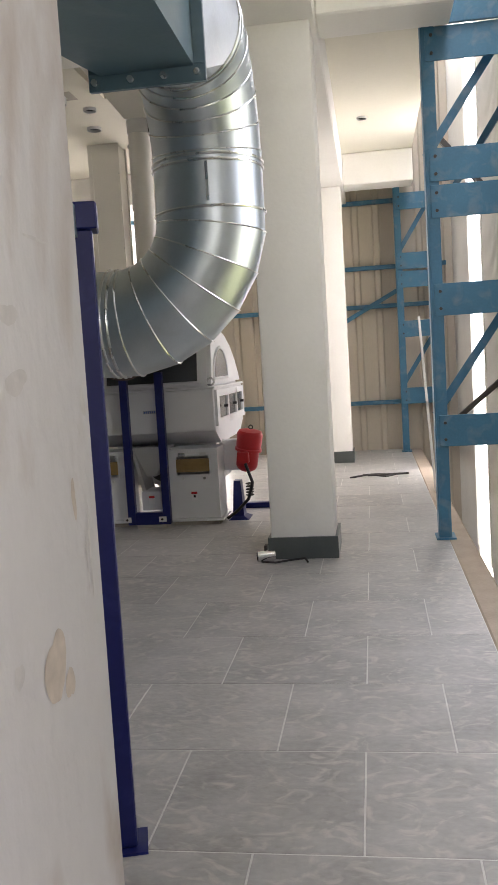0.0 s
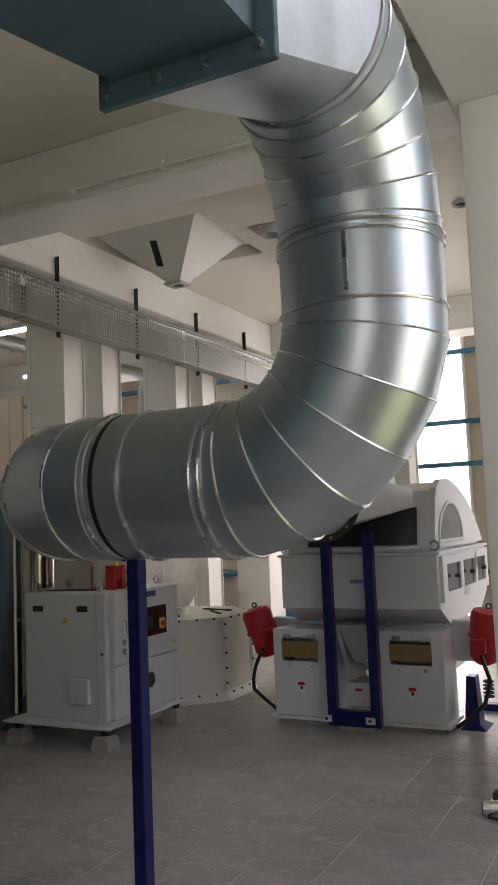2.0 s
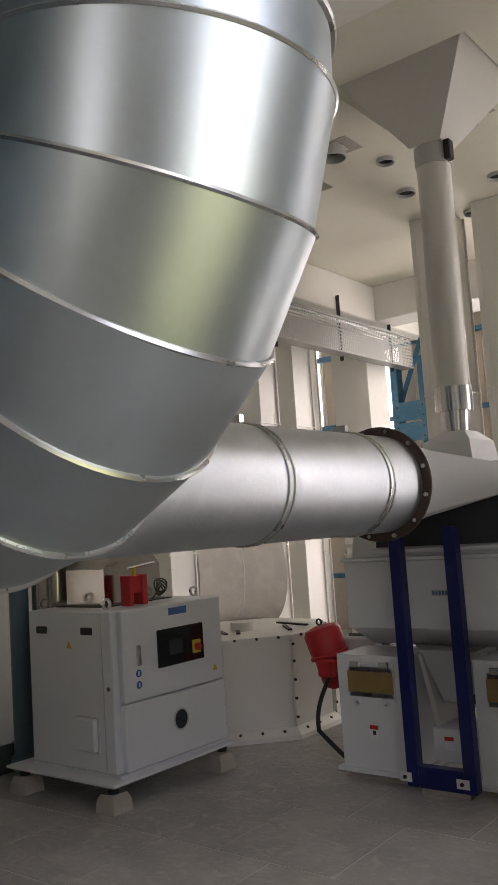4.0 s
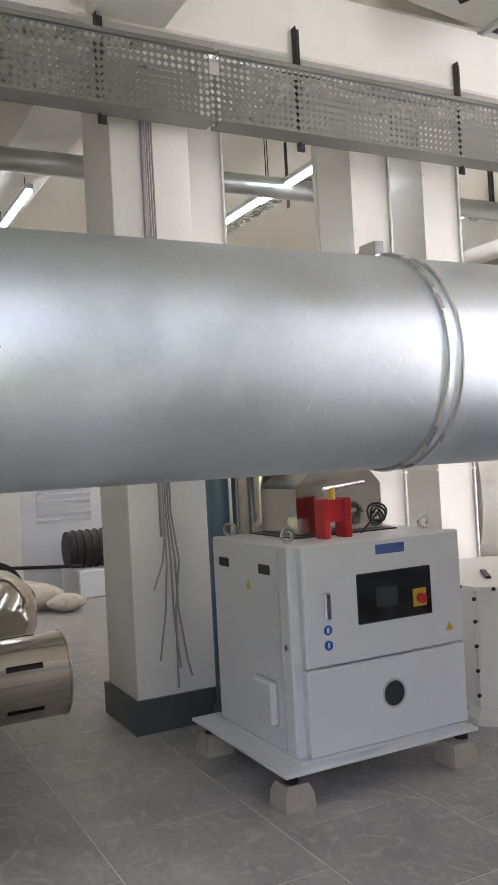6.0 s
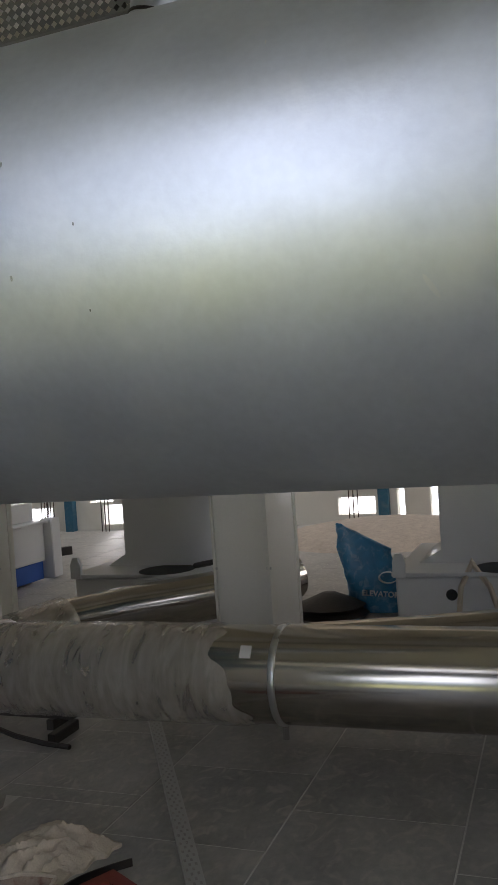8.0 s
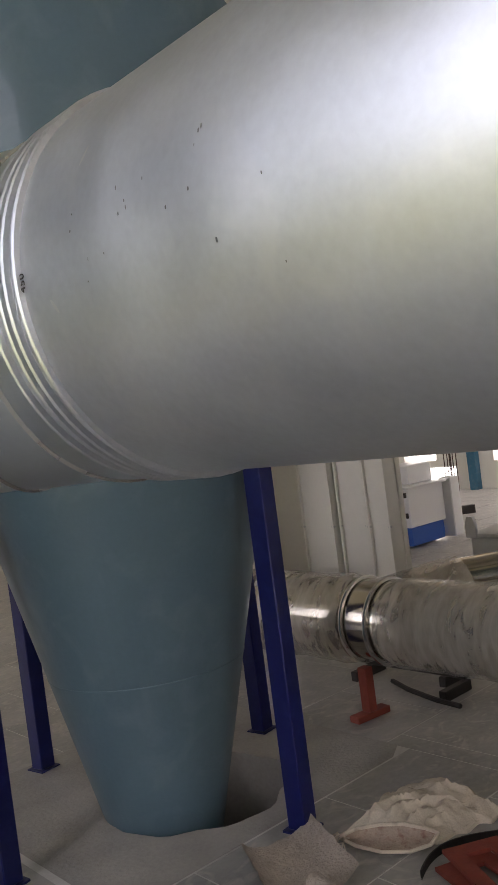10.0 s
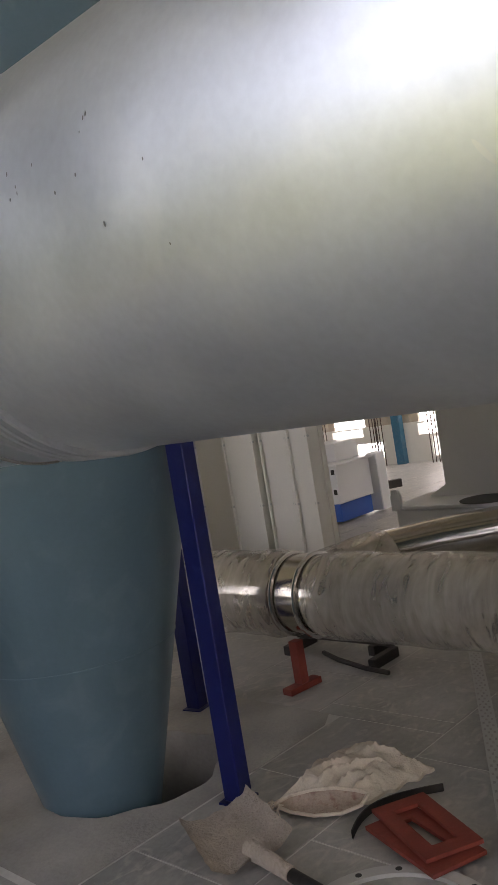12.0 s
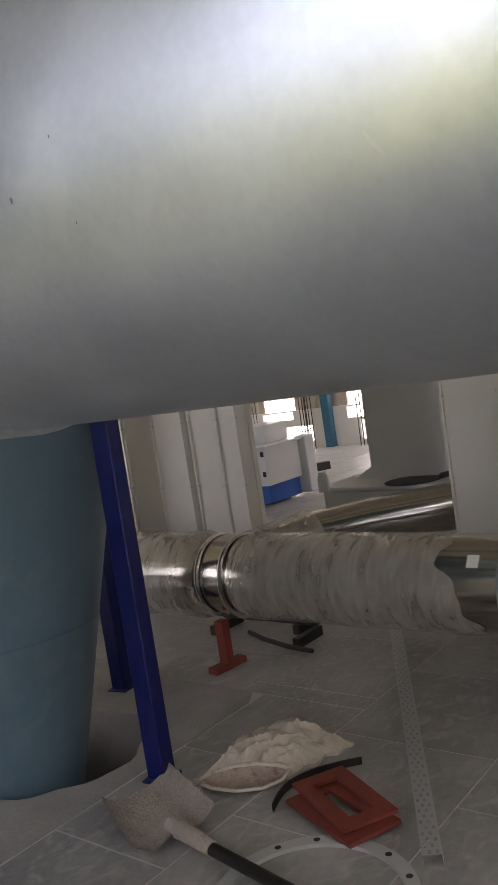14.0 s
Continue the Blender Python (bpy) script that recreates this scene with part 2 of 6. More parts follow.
def rod(a, b, r, seg=16, r2=None):
    a, b = Vector(a), Vector(b)
    return lathe([(r, 0), (r if r2 is None else r2, (b - a).length)], a, b - a, seg)


def hoop(at, axis, R, w=0.008, h=0.008, seg=40):
    """A raised band round a pipe."""
    return lathe([(R - 0.003, -w), (R + h * 0.8, -w * 0.7), (R + h, 0), (R + h * 0.8, w * 0.7), (R - 0.003, w)], at, axis, seg, True)


def sweep(pts, r, seg=24, ends=True, wave=None):
    """A pipe along a line of points, mitred at each; r may be a list."""
    pts = [Vector(p) for p in pts]
    bm = bmesh.new()
    loops = []
    d0, u, w = basis(pts[1] - pts[0])
    for i, p in enumerate(pts):
        din = (p - pts[i - 1]).normalized() if i else d0
        dout = (pts[i + 1] - p).normalized() if i + 1 < len(pts) else din
        mid = (din + dout).normalized()
        rr = r[i] if isinstance(r, (list, tuple)) else r
        lo = []
        for k in range(seg):
            a = k * math.tau / seg
            q = (u * math.cos(a) + w * math.sin(a)) * (rr * (1 + (wave(i, a) if wave else 0)))
            q = q - din * (q.dot(mid) / max(0.2, din.dot(mid)))
            lo.append(bm.verts.new(p + q))
        loops.append(lo)
        rot = din.rotation_difference(dout)
        u, w = rot @ u, rot @ w
    for a, b in zip(loops, loops[1:]):
        for k in range(seg):
            bm.faces.new((a[k], a[(k + 1) % seg], b[(k + 1) % seg], b[k]))
    if ends:
        bm.faces.new(loops[0])
        bm.faces.new(loops[-1][::-1])
    return bm


def arc(center, a, b, n):
    """Points on a quarter turn round center from center+a to center+b."""
    c, a, b = Vector(center), Vector(a), Vector(b)
    return [c + a * math.cos(k / n * math.pi / 2) + b * math.sin(k / n * math.pi / 2) for k in range(n + 1)]


def gored(center, a, b, n):
    """Corners of a bend of n full pieces, the first and last of which are halved and lie along the straight pipe."""
    c, a, b = Vector(center), Vector(a), Vector(b)
    k0 = math.pi / 4 / n
    mid = [c + (a * math.cos(k0 * (2 * k + 1)) + b * math.sin(k0 * (2 * k + 1))) / math.cos(k0) for k in range(n)]
    return [c + a] + mid + [c + b]


def loft(loops):
    """A skin over loops of equally many points, closed at both ends."""
    bm = bmesh.new()
    vs = [[bm.verts.new(p) for p in lo] for lo in loops]
    n = len(vs[0])
    for a, b in zip(vs, vs[1:]):
        for k in range(n):
            bm.faces.new((a[k], a[(k + 1) % n], b[(k + 1) % n], b[k]))
    bm.faces.new(vs[0])
    bm.faces.new(vs[-1][::-1])
    return bm


def rect(x0, x1, y0, y1, z):
    return [(x0, y0, z), (x1, y0, z), (x1, y1, z), (x0, y1, z)]


def wall_with_holes(axis, place, thick, a0, a1, z0, z1, holes):
    """A wall along x ('y' = its plane's axis) with rectangular openings (a0, a1, z0, z1) through it."""
    bm = bmesh.new()
    av = sorted({a0, a1, *[h[0] for h in holes], *[h[1] for h in holes]})
    zv = sorted({z0, z1, *[h[2] for h in holes], *[h[3] for h in holes]})
    for p, q in zip(av, av[1:]):
        for r, s in zip(zv, zv[1:]):
            am, zm = (p + q) / 2, (r + s) / 2
            if any(h[0] < am < h[1] and h[2] < zm < h[3] for h in holes):
                continue
            b = box(p, q, place, place + thick, r, s) if axis == "y" else box(place, place + thick, p, q, r, s)
            merge(bm, b)
    bmesh.ops.remove_doubles(bm, verts=bm.verts, dist=0.0005)
    return bm


def ribbed(axis, place, a0, a1, z0, z1, pitch, depth, top, slope, thick=0.006):
    """A trapezoid-ribbed sheet: crest width top, flanks of width slope."""
    bm = bmesh.new()
    prof = []
    a = a0
    while a < a1:
        for da, h in ((0, 0), (pitch - top - 2 * slope, 0), (pitch - top - slope, depth), (pitch - slope, depth)):
            if a + da <= a1:
                prof.append((a + da, h))
        a += pitch
    prof.append((a1, 0))
    for side in (0, thick):
        rows = []
        for z in (z0, z1):
            rows.append([bm.verts.new((p, place + h + side, z) if axis == "y" else (place + h + side, p, z)) for p, h in prof])
        for k in range(len(prof) - 1):
            bm.faces.new((rows[0][k], rows[0][k + 1], rows[1][k + 1], rows[1][k]))
    return bm

# ---- the building ----
ZC = 3.95
BEAM = 3.55

# upper slab with beams


def plan_with_holes(x0, x1, y0, y1, z0, z1, gaps):
    """A slab with rectangular holes (x0, x1, y0, y1) through it."""
    bm = bmesh.new()
    xv = sorted({x0, x1, *[g[0] for g in gaps], *[g[1] for g in gaps]})
    yv = sorted({y0, y1, *[g[2] for g in gaps], *[g[3] for g in gaps]})
    for p, q in zip(xv, xv[1:]):
        for r, s in zip(yv, yv[1:]):
            if not any(g[0] < (p + q) / 2 < g[1] and g[2] < (r + s) / 2 < g[3] for g in gaps):
                merge(bm, box(p, q, r, s, z0, z1))
    bmesh.ops.remove_doubles(bm, verts=bm.verts, dist=0.0005)
    inner = [f for f in bm.faces if sum(1 for g in bm.faces if g is not f and (g.calc_center_median() - f.calc_center_median()).length < 1e-5)]
    bmesh.ops.delete(bm, geom=inner, context="FACES_ONLY")
    return bm


HOPPER_HOLE = (-4.34, -3.16, 7.16, 8.36)
setting("ceiling", plan_with_holes(-9.6, 0.62, -6.0, 12.3, ZC, ZC + 0.16, [HOPPER_HOLE, (-2.40, -1.54, 7.12, 7.98)]), CEILING, "cream painted concrete ceiling slab between beams", "ceiling")
setting("beam_column_line", box(-0.78, -0.26, -6.0, 12.3, BEAM, ZC, 0.012), PLASTER, "cream plastered concrete beam along the aisle columns", "beam")
setting("beam_far_line", box(-5.0, -4.35, -6.0, 12.3, BEAM, ZC, 0.012), PLASTER, "cream plastered concrete beam over the cable tray", "beam")
for i, y in enumerate((0.33, 5.62, 11.0)):
    for x0, x1 in ((-4.35, -0.78), (-0.26, 0.62), (-9.6, -5.0)):
        setting("beam_cross_%d" % (i + 1), box(x0, x1, y + 0.02, y + 0.44, BEAM + 0.004, ZC, 0.012), PLASTER, "cream plastered cross beam under the ceiling", "beam")
setting("beam_end", box(-9.6, 0.62, 11.9, 12.25, 3.72, ZC - 0.004, 0.01), PLASTER, "cream concrete end beam above the cladding", "beam")

# base slab; the tiles lie on it
PIT = (-3.22, 2.42, 0.36)
setting("floor", plan_with_holes(-13, 0.5, -6.0, 12.3, -0.2, -0.0018, [(-3.62, -2.82, 2.02, 2.82)]), GROUT, "grey grouted bed of the stone tile floor", "floor")
setting("floor_edge", box(0.5, 0.66, -6.0, 12.3, -0.2, 0.004, 0.01), DUST, "brown dusty concrete edge of the floor slab", "floor edge")


def column(name, x0, x1, y0, y1, mat, label, plinth=0.15):
    setting(name, box(x0, x1, y0, y1, 0.0, BEAM, 0.012, seg=2), mat, label, "column")
    p = 0.022
    setting(name + "_plinth", boxes((x0 - p, x1 + p, y0 - p, y0 - 0.001, 0, plinth), (x0 - p, x1 + p, y1 + 0.001, y1 + p, 0, plinth),
            (x0 - p, x0 - 0.001, y0 - 0.001, y1 + 0.001, 0, plinth), (x1 + 0.001, x1 + p, y0 - 0.001, y1 + 0.001, 0, plinth)),
            PLINTH, "dark grey stone plinth round the column", "plinth")


column("column_1", -0.75, -0.29, 0.36, 0.84, STAINED, "white plastered column with brown stains and scratches")
column("column_2", -0.74, -0.30, 5.66, 6.10, PLASTER, "white plastered column with a dark stone plinth")
column("column_3", -0.74, -0.30, 11.0, 11.44, PLASTER, "white plastered column near the cladding wall")
column("column_4", -4.95, -4.49, 5.78, 6.22, PLASTER, "white plastered column with cables hanging down", 0.17)
column("column_5", -4.95, -4.49, 11.0, 11.44, PLASTER, "white plastered column at the end of the hall", 0.17)
column("column_6", -4.95, -4.49, 0.36, 0.84, PLASTER, "white plastered column beside the hoppers", 0.17)
column("column_7", -9.5, -9.04, 5.78, 6.22, PLASTER, "white plastered column in the far bay", 0.17)

# concrete pad with the pit into which a cone drops
pad = bmesh.new()
outer = rect(-3.95, -2.55, 1.55, 2.90, 0.003)
ring_n = 48
top, low = [], []
for k in range(ring_n):
    a = k * math.tau / ring_n
    wob = 0.012 * math.sin(5 * a) + 0.008 * math.sin(11 * a + 1)
    top.append(pad.verts.new((PIT[0] + (PIT[2] + wob) * math.cos(a), PIT[1] + (PIT[2] + wob) * math.sin(a), 0.003)))
    low.append(pad.verts.new((PIT[0] + PIT[2] * math.cos(a), PIT[1] + PIT[2] * math.sin(a), -0.6)))
rim = []
for k in range(ring_n):
    a = k * math.tau / ring_n
    dx, dy = math.cos(a), math.sin(a)
    s = min((-2.55 - PIT[0] if dx > 0 else PIT[0] + 3.95) / max(1e-6, abs(dx)), (2.90 - PIT[1] if dy > 0 else PIT[1] - 1.55) / max(1e-6, abs(dy)))
    rim.append(pad.verts.new((PIT[0] + dx * s, PIT[1] + dy * s, 0.003)))
for k in range(ring_n):
    j = (k + 1) % ring_n
    pad.faces.new((rim[k], rim[j], top[j], top[k]))
    pad.faces.new((top[k], top[j], low[j], low[k]))
pad.faces.new(low)
setting("floor_pad", pad, PAD, "rough grey concrete pad with a round pit", "floor pad")

# smudges on the first column
def smudge(y, z, w, h, mat, seed):
    bm = bmesh.new()
    r = random.Random(seed)
    k0 = [r.uniform(0, 6.28) for _ in range(3)]
    rim = []
    for k in range(28):
        a = k * math.tau / 28
        s = 1 + 0.2 * math.sin(2 * a + k0[0]) + 0.09 * math.sin(3 * a + k0[1]) + 0.03 * math.sin(7 * a + k0[2])
        rim.append(bm.verts.new((-0.2893, y + w * s * math.cos(a), z + h * s * math.sin(a))))
    bm.faces.new(rim)
    part("stain", bm, mat, bpy.data.objects["column_1"])


STAINS = ((0.69, 1.08, 0.022, 0.034, STAIN, 1), (0.655, 1.335, 0.022, 0.010, SMUDGE, 2), (0.72, 1.055, 0.010, 0.016, STAIN, 3), (0.615, 1.10, 0.008, 0.012, SMUDGE, 4),
          (0.765, 1.22, 0.006, 0.018, STAIN, 5), (0.80, 1.165, 0.003, 0.045, SMUDGE, 6), (0.79, 1.15, 0.002, 0.035, SMUDGE, 7), (0.65, 1.39, 0.016, 0.010, SMUDGE, 8), (0.81, 1.31, 0.006, 0.014, SMUDGE, 9), (0.72, 1.46, 0.03, 0.0016, SMUDGE, 10))
for y, z, w, h, mat, seed in STAINS:
    smudge(y, z, w, h, mat, seed)

# outer walls: ribbed sheets on blue girts
# the gap from y -3 to -0.5 is unseen, left for an added lamp
for y0, y1, z0, z1 in ((-6.0, -3.0, -3, 6), (-3.0, -0.5, -3, 1.0), (-3.0, -0.5, 3.4, 6), (-0.5, 3.15, -3, 6), (3.15, 4.4, -3, -0.5), (3.15, 4.4, 4.6, 6), (4.4, 9.2, -3, 6), (10.4, 12.6, -3, 6)):
    setting("wall_east", ribbed("x", 1.20, y0, y1, z0, z1, 0.075, 0.014, 0.028, 0.01), CLADW, "pale ribbed cladding of the side wall", "wall")
for x0, x1, z0, z1 in ((-13, -7.3, -3, 6), (-7.3, -5.95, -3, 1.3), (-7.3, -5.95, 3.9, 6), (-5.95, -5.1, -3, 6), (-5.1, -4.82, -3, 0.3), (-5.1, -4.82, 3.7, 6), (-4.82, -3.5, -3, 6), (-3.5, -2.2, 3.85, 6), (-3.5, -2.2, -3, 0.1), (-2.2, 1.26, -3, 6)):
    setting("wall_north", ribbed("y", 12.42, x0, x1, z0, z1, 0.30, -0.035, 0.06, 0.025), CLAD, "beige ribbed cladding of the end wall", "wall")
setting("wall_south", box(-13, 1.3, -6.2, -6.0, -3, 7.6), PLASTER, "plain cream plastered wall", "wall")
far_gaps = [(-3.45, -2.83, 0.47, 1.3), (-3.1, -2.48, 0.11, 0.36), (-1.58, -1.25, 0.08, 0.38), (-1.80, -1.40, 0.42, 0.9), (2.1, 2.62, 0.12, 0.36), (2.92, 3.02, 0.05, 0.45), (3.36, 3.46, 0.05, 0.5), (3.75, 4.2, 0.12, 0.38), (5.7, 6.4, 0.3, 1.2)]
setting("wall_west", wall_with_holes("x", -12.6, 0.2, -6.0, 12.6, -0.2, 0.62, [(a, b, c, min(d, 0.6)) for a, b, c, d in far_gaps if c < 0.6]), PLASTER, "white plastered low wall under the cladding", "wall")
for y0, y1, z0 in ((-6.0, -3.45, 0.62), (-3.45, -2.83, 1.3), (-2.83, -1.80, 0.62), (-1.80, -1.40, 0.9), (-1.40, 5.7, 0.62), (5.7, 6.4, 1.2), (6.4, 12.6, 0.62)):
    setting("wall_west_cladding", ribbed("x", -12.5, y0, y1, z0, 7.6, 0.22, 0.03, 0.06, 0.02), CLAD, "brown-grey ribbed cladding above the low wall", "wall")
for y in (-2.12, 2.75):
    setting("steel_post", box(-12.4, -12.28, y - 0.07, y + 0.07, 0, 7.6, 0.004), STEELBLUE, "blue steel post against the far wall", "steel post")
setting("roof", box(-13, 1.4, -6.2, 12.7, 7.6, 7.8), CLADW, "pale roof over the shed", "roof")
setting("wall_upper", box(0.62, 1.2, -6.0, 12.4, 6.0, 6.02), CLADW, "pale sheet closing the gap above", "wall")
for z in (0.67, 2.05, 2.60, 3.52):
    setting("girt_north", box(-9.6, 1.1, 12.29, 12.36, z, z + 0.06, 0.004), STEELBLUE, "blue painted steel girt across the cladding", "girt")
setting("brace_north", box(-0.9, 0.45, 12.26, 12.285, 2.2, 2.26, 0.0, turn((0.3, 12.27, 2.23), -28, "Y")), STEELBLUE, "blue diagonal steel brace on the cladding", "brace")
setting("brace_north", box(-1.55, -0.4, 12.26, 12.285, 0.95, 1.01, 0.0, turn((-0.5, 12.27, 0.98), -30, "Y")), STEELBLUE, "blue diagonal steel brace on the cladding", "brace")

# outdoors: ground to the horizon and bright haze close to the openings
setting("ground", plan_with_holes(-400, 400, -400, 400, -3.3, -3.0, [(-14, 1.5, -6.5, 12.8)]), FIELD, "yellow-green open field outside the shed", "ground")
setting("backdrop_north", box(-14, 2.5, 14.6, 14.62, -3, 7), FARWHITE, "overexposed bright sky outside the end wall", "backdrop")
setting("backdrop_west", box(-14.6, -14.58, -9, 13, -3, 7), FARWHITE, "overexposed bright daylight outside the far wall", "backdrop")
setting("backdrop_east", box(2.6, 2.62, 8.0, 16.0, -3, 7), FARWHITE, "overexposed bright sky outside the side wall", "backdrop")

# ---- the galvanised duct ----
R = 0.238
duct = thing("duct", (-2.0, 5.2, 1.32), "large galvanised sheet-steel air duct with gored bends", "duct")
AX, AZ, RX, VX = -2.004, 1.561, 3.737, -0.676
RB = 0.45
run = part("straight_section", lathe([(R, 0), (R, 6.63 - (RX + RB))], (AX, RX + RB, AZ), (0, 1, 0), 96), GALV, duct)
for y in (5.53, 6.31):
    part("clamp_band", hoop((AX, y, AZ), (0, 1, 0), R, 0.009, 0.009, 64), GALVB, duct)
    part("rim", hoop((AX, y + 0.035, AZ), (0, 1, 0), R, 0.006, 0.007, 64), GALVB, duct)
    part("clamp_lug", boxes((AX - 0.03, AX + 0.03, y - 0.012, y + 0.012, AZ + R, AZ + R + 0.035), (AX - 0.05, AX + 0.02, y - 0.005, y + 0.005, AZ + R + 0.015, AZ + R + 0.025)), CHROME, duct)
for dy in (0.0, 0.028, 0.045, 0.07):
    part("rim", hoop((AX, RX + RB + 0.01 + dy, AZ), (0, 1, 0), R, 0.005, 0.008, 64), GALV, duct)
bend = gored((AX + RB, RX + RB, AZ), (-RB, 0, 0), (0, -RB, 0), 4)
elbow = gored((VX - RB, RX, AZ + RB), (0, 0, -RB), (RB, 0, 0), 6)
riser = AZ + RB + 0.20
RT = 0.45
crown = gored((VX, RX - RT, riser), (0, RT, 0), (0, 0, RT), 6)
for name, pts in (("bend", bend), ("elbow", elbow), ("crown_bend", crown)):
    for a, b in zip(pts, pts[1:]):
        i = pts.index(a)
        # each gore is a mitred piece of pipe
        lead = pts[max(0, i - 1)]
        tail = pts[min(len(pts) - 1, i + 2)]
        din = (b - a).normalized()
        m0 = ((a - lead).normalized() + din).normalized() if i else Vector({"bend": (0, -1, 0), "elbow": (1, 0, 0), "crown_bend": (0, 0, 1)}[name])
        m1 = ((tail - b).normalized() + din).normalized() if i + 2 < len(pts) else Vector({"bend": (1, 0, 0), "elbow": (0, 0, 1), "crown_bend": (0, -1, 0)}[name])
        d, u, w = basis(din)
        gore = bmesh.new()
        la, lb, ra, rb = [], [], [], []
        for k in range(64):
            q = (u * math.cos(k * math.tau / 64) + w * math.sin(k * math.tau / 64))
            qa, qb = q * R, q * (R + 0.003)
            la.append(gore.verts.new(a + qa - din * (qa.dot(m0) / din.dot(m0))))
            lb.append(gore.verts.new(b + qb - din * (qb.dot(m1) / din.dot(m1))))
            qr = q * (R + 0.001)
            ra.append((b + qr - din * (qr.dot(m1) / din.dot(m1)), q))
        for lo, hi in ((la, lb),):
            for k in range(64):
                gore.faces.new((lo[k], lo[(k + 1) % 64], hi[(k + 1) % 64], hi[k]))
        piece = part("gore", gore, GALVNEW, duct, sharp=20)
        bead = bmesh.new()
        rings = [[bead.verts.new(c + q * (0.006 * math.cos(s * math.tau / 6)) + m1 * (0.004 * math.sin(s * math.tau / 6))) for s in range(6)] for c, q in ra]
        for k in range(64):
            for s in range(6):
                bead.faces.new((rings[k][s], rings[(k + 1) % 64][s], rings[(k + 1) % 64][(s + 1) % 6], rings[k][(s + 1) % 6]))
        part("bead", bead, GALVB, piece)
part("short_section", rod((AX + RB, RX, AZ), (VX - RB, RX, AZ), R + 0.002, 64), GALVNEW, duct)
part("riser", rod((VX, RX, AZ + RB), (VX, RX, riser), R + 0.002, 64), GALVNEW, duct)
for x in (AX + RB + 0.02, -1.40, VX - RB - 0.02, VX - RB + 0.01):
    part("rim", hoop((x, RX, AZ), (1, 0, 0), R, 0.007, 0.011, 64), GALVB, duct)
for z in (AZ + RB, riser - 0.01, riser + 0.015):
    part("rim", hoop((VX, RX, z), (0, 0, 1), R, 0.007, 0.011, 64), GALVB, duct)
part("seam", box(VX + 0.03, VX + 0.042, RX - R - 0.006, RX - R + 0.004, AZ + RB + 0.02, riser - 0.02), GALVB, duct)
part("strap", hoop((-1.50, RX, AZ), (1, 0, 0), R, 0.012, 0.003, 64), BLACK, duct, "black strap under the pipe")
part("flange", lathe([(R - 0.01, 0), (R + 0.045, 0), (R + 0.045, 0.012), (R - 0.01, 0.012)], (AX, 6.62, AZ), (0, 1, 0), 48, True), RUST, duct, "rusty bolted flange")
for k in range(12):
    a = (k + 0.5) * math.tau / 12
    part("bolt", rod((AX + (R + 0.024) * math.cos(a), 6.605, AZ + (R + 0.024) * math.sin(a)), (AX + (R + 0.024) * math.cos(a), 6.65, AZ + (R + 0.024) * math.sin(a)), 0.011, 6), GALVB, duct)

stand = thing("pipe_stand", (-1.51, 3.75, 0), "dark blue steel stand holding up the duct", "stand")
part("post", box(-1.533, -1.487, 3.725, 3.775, 0.04, AZ - R - 0.004, 0.003), BLUE, stand)
part("foot", box(-1.54, -1.48, 3.57, 3.95, 0.0, 0.04, 0.003), BLUE, stand)

# ---- cyclones ----


def cyclone(cx, cy, label, cone_low, r_low, first, pr, pz, plate, top=3.12, centre=None):
    c = thing("cyclone", (cx, cy, 0), label, "cyclone", "cyclones in a row")
    part("cone", lathe([(r_low, cone_low), (0.66, 1.72)], (cx, cy, 0), seg=64), TEAL, c)
    part("seam", hoop((cx, cy, 0.55), (0, 0, 1), r_low + (0.66 - r_low) * (0.55 - cone_low) / (1.72 - cone_low), 0.003, 0.002, 64), TEAL, c)
    part("body", lathe([(0.64, 1.72), (0.64, top), (0.60, top + 0.04), (0.3, top + 0.10)], (cx, cy, 0), seg=64), TEAL, c)
    part("ring", lathe([(0.62, 1.70), (0.70, 1.70), (0.70, 1.78), (0.62, 1.78)], (cx, cy, 0), seg=64, closed=True), TEAL, c)
    for k in range(4):
        a = radians(first + 90 * k)
        px, py = (centre or (cx, cy))[0] + pr * math.cos(a), (centre or (cx, cy))[1] + pr * math.sin(a)
        part("post", box(px - 0.036, px + 0.036, py - 0.036, py + 0.036, 0.008, pz, 0.004, turn((px, py, 0), first)), BLUE, c)
        part("base_plate", box(px - plate, px + plate, py - plate, py + plate, 0.0, 0.008, 0.0, turn((px, py, 0), first)), BLUE, c)
        part("bracket", box(px - 0.052, px + 0.052, py - 0.052, py + 0.052, pz, pz + 0.07, 0.004, turn((px, py, 0), first)), BLUE, c)
    return c


far_cyclone = cyclone(-3.09, 2.40, "teal painted steel cyclone whose cone drops into a floor opening", -0.14, 0.20, 10, 0.693, 1.70, 0.05, 2.86, (-3.108, 2.315))
near_cyclone = cyclone(-1.43, 2.0, "teal painted steel cyclone on blue posts with a flanged inlet", 0.25, 0.20, 16, 0.70, 1.72, 0.065)
# inlet of the nearer cyclone
part("inlet", loft([[(-1.05, 1.9, 2.305), (-0.52, 1.9, 2.305), (-0.52, 1.9, 2.95), (-1.05, 1.9, 2.95)],
                    [(-0.83, 2.75, 2.305), (-0.52, 2.75, 2.305), (-0.52, 2.75, 2.85), (-0.83, 2.75, 2.85)]]), TEAL, near_cyclone)
for fx0, fx1, fz0, fz1 in ((-0.872, -0.482, 2.256, 2.31), (-0.872, -0.83, 2.31, 2.9), (-0.53, -0.482, 2.31, 2.9)):
    part("inlet_flange", box(fx0, fx1, 2.735, 2.755, fz0, fz1, 0.002), TEAL, near_cyclone)
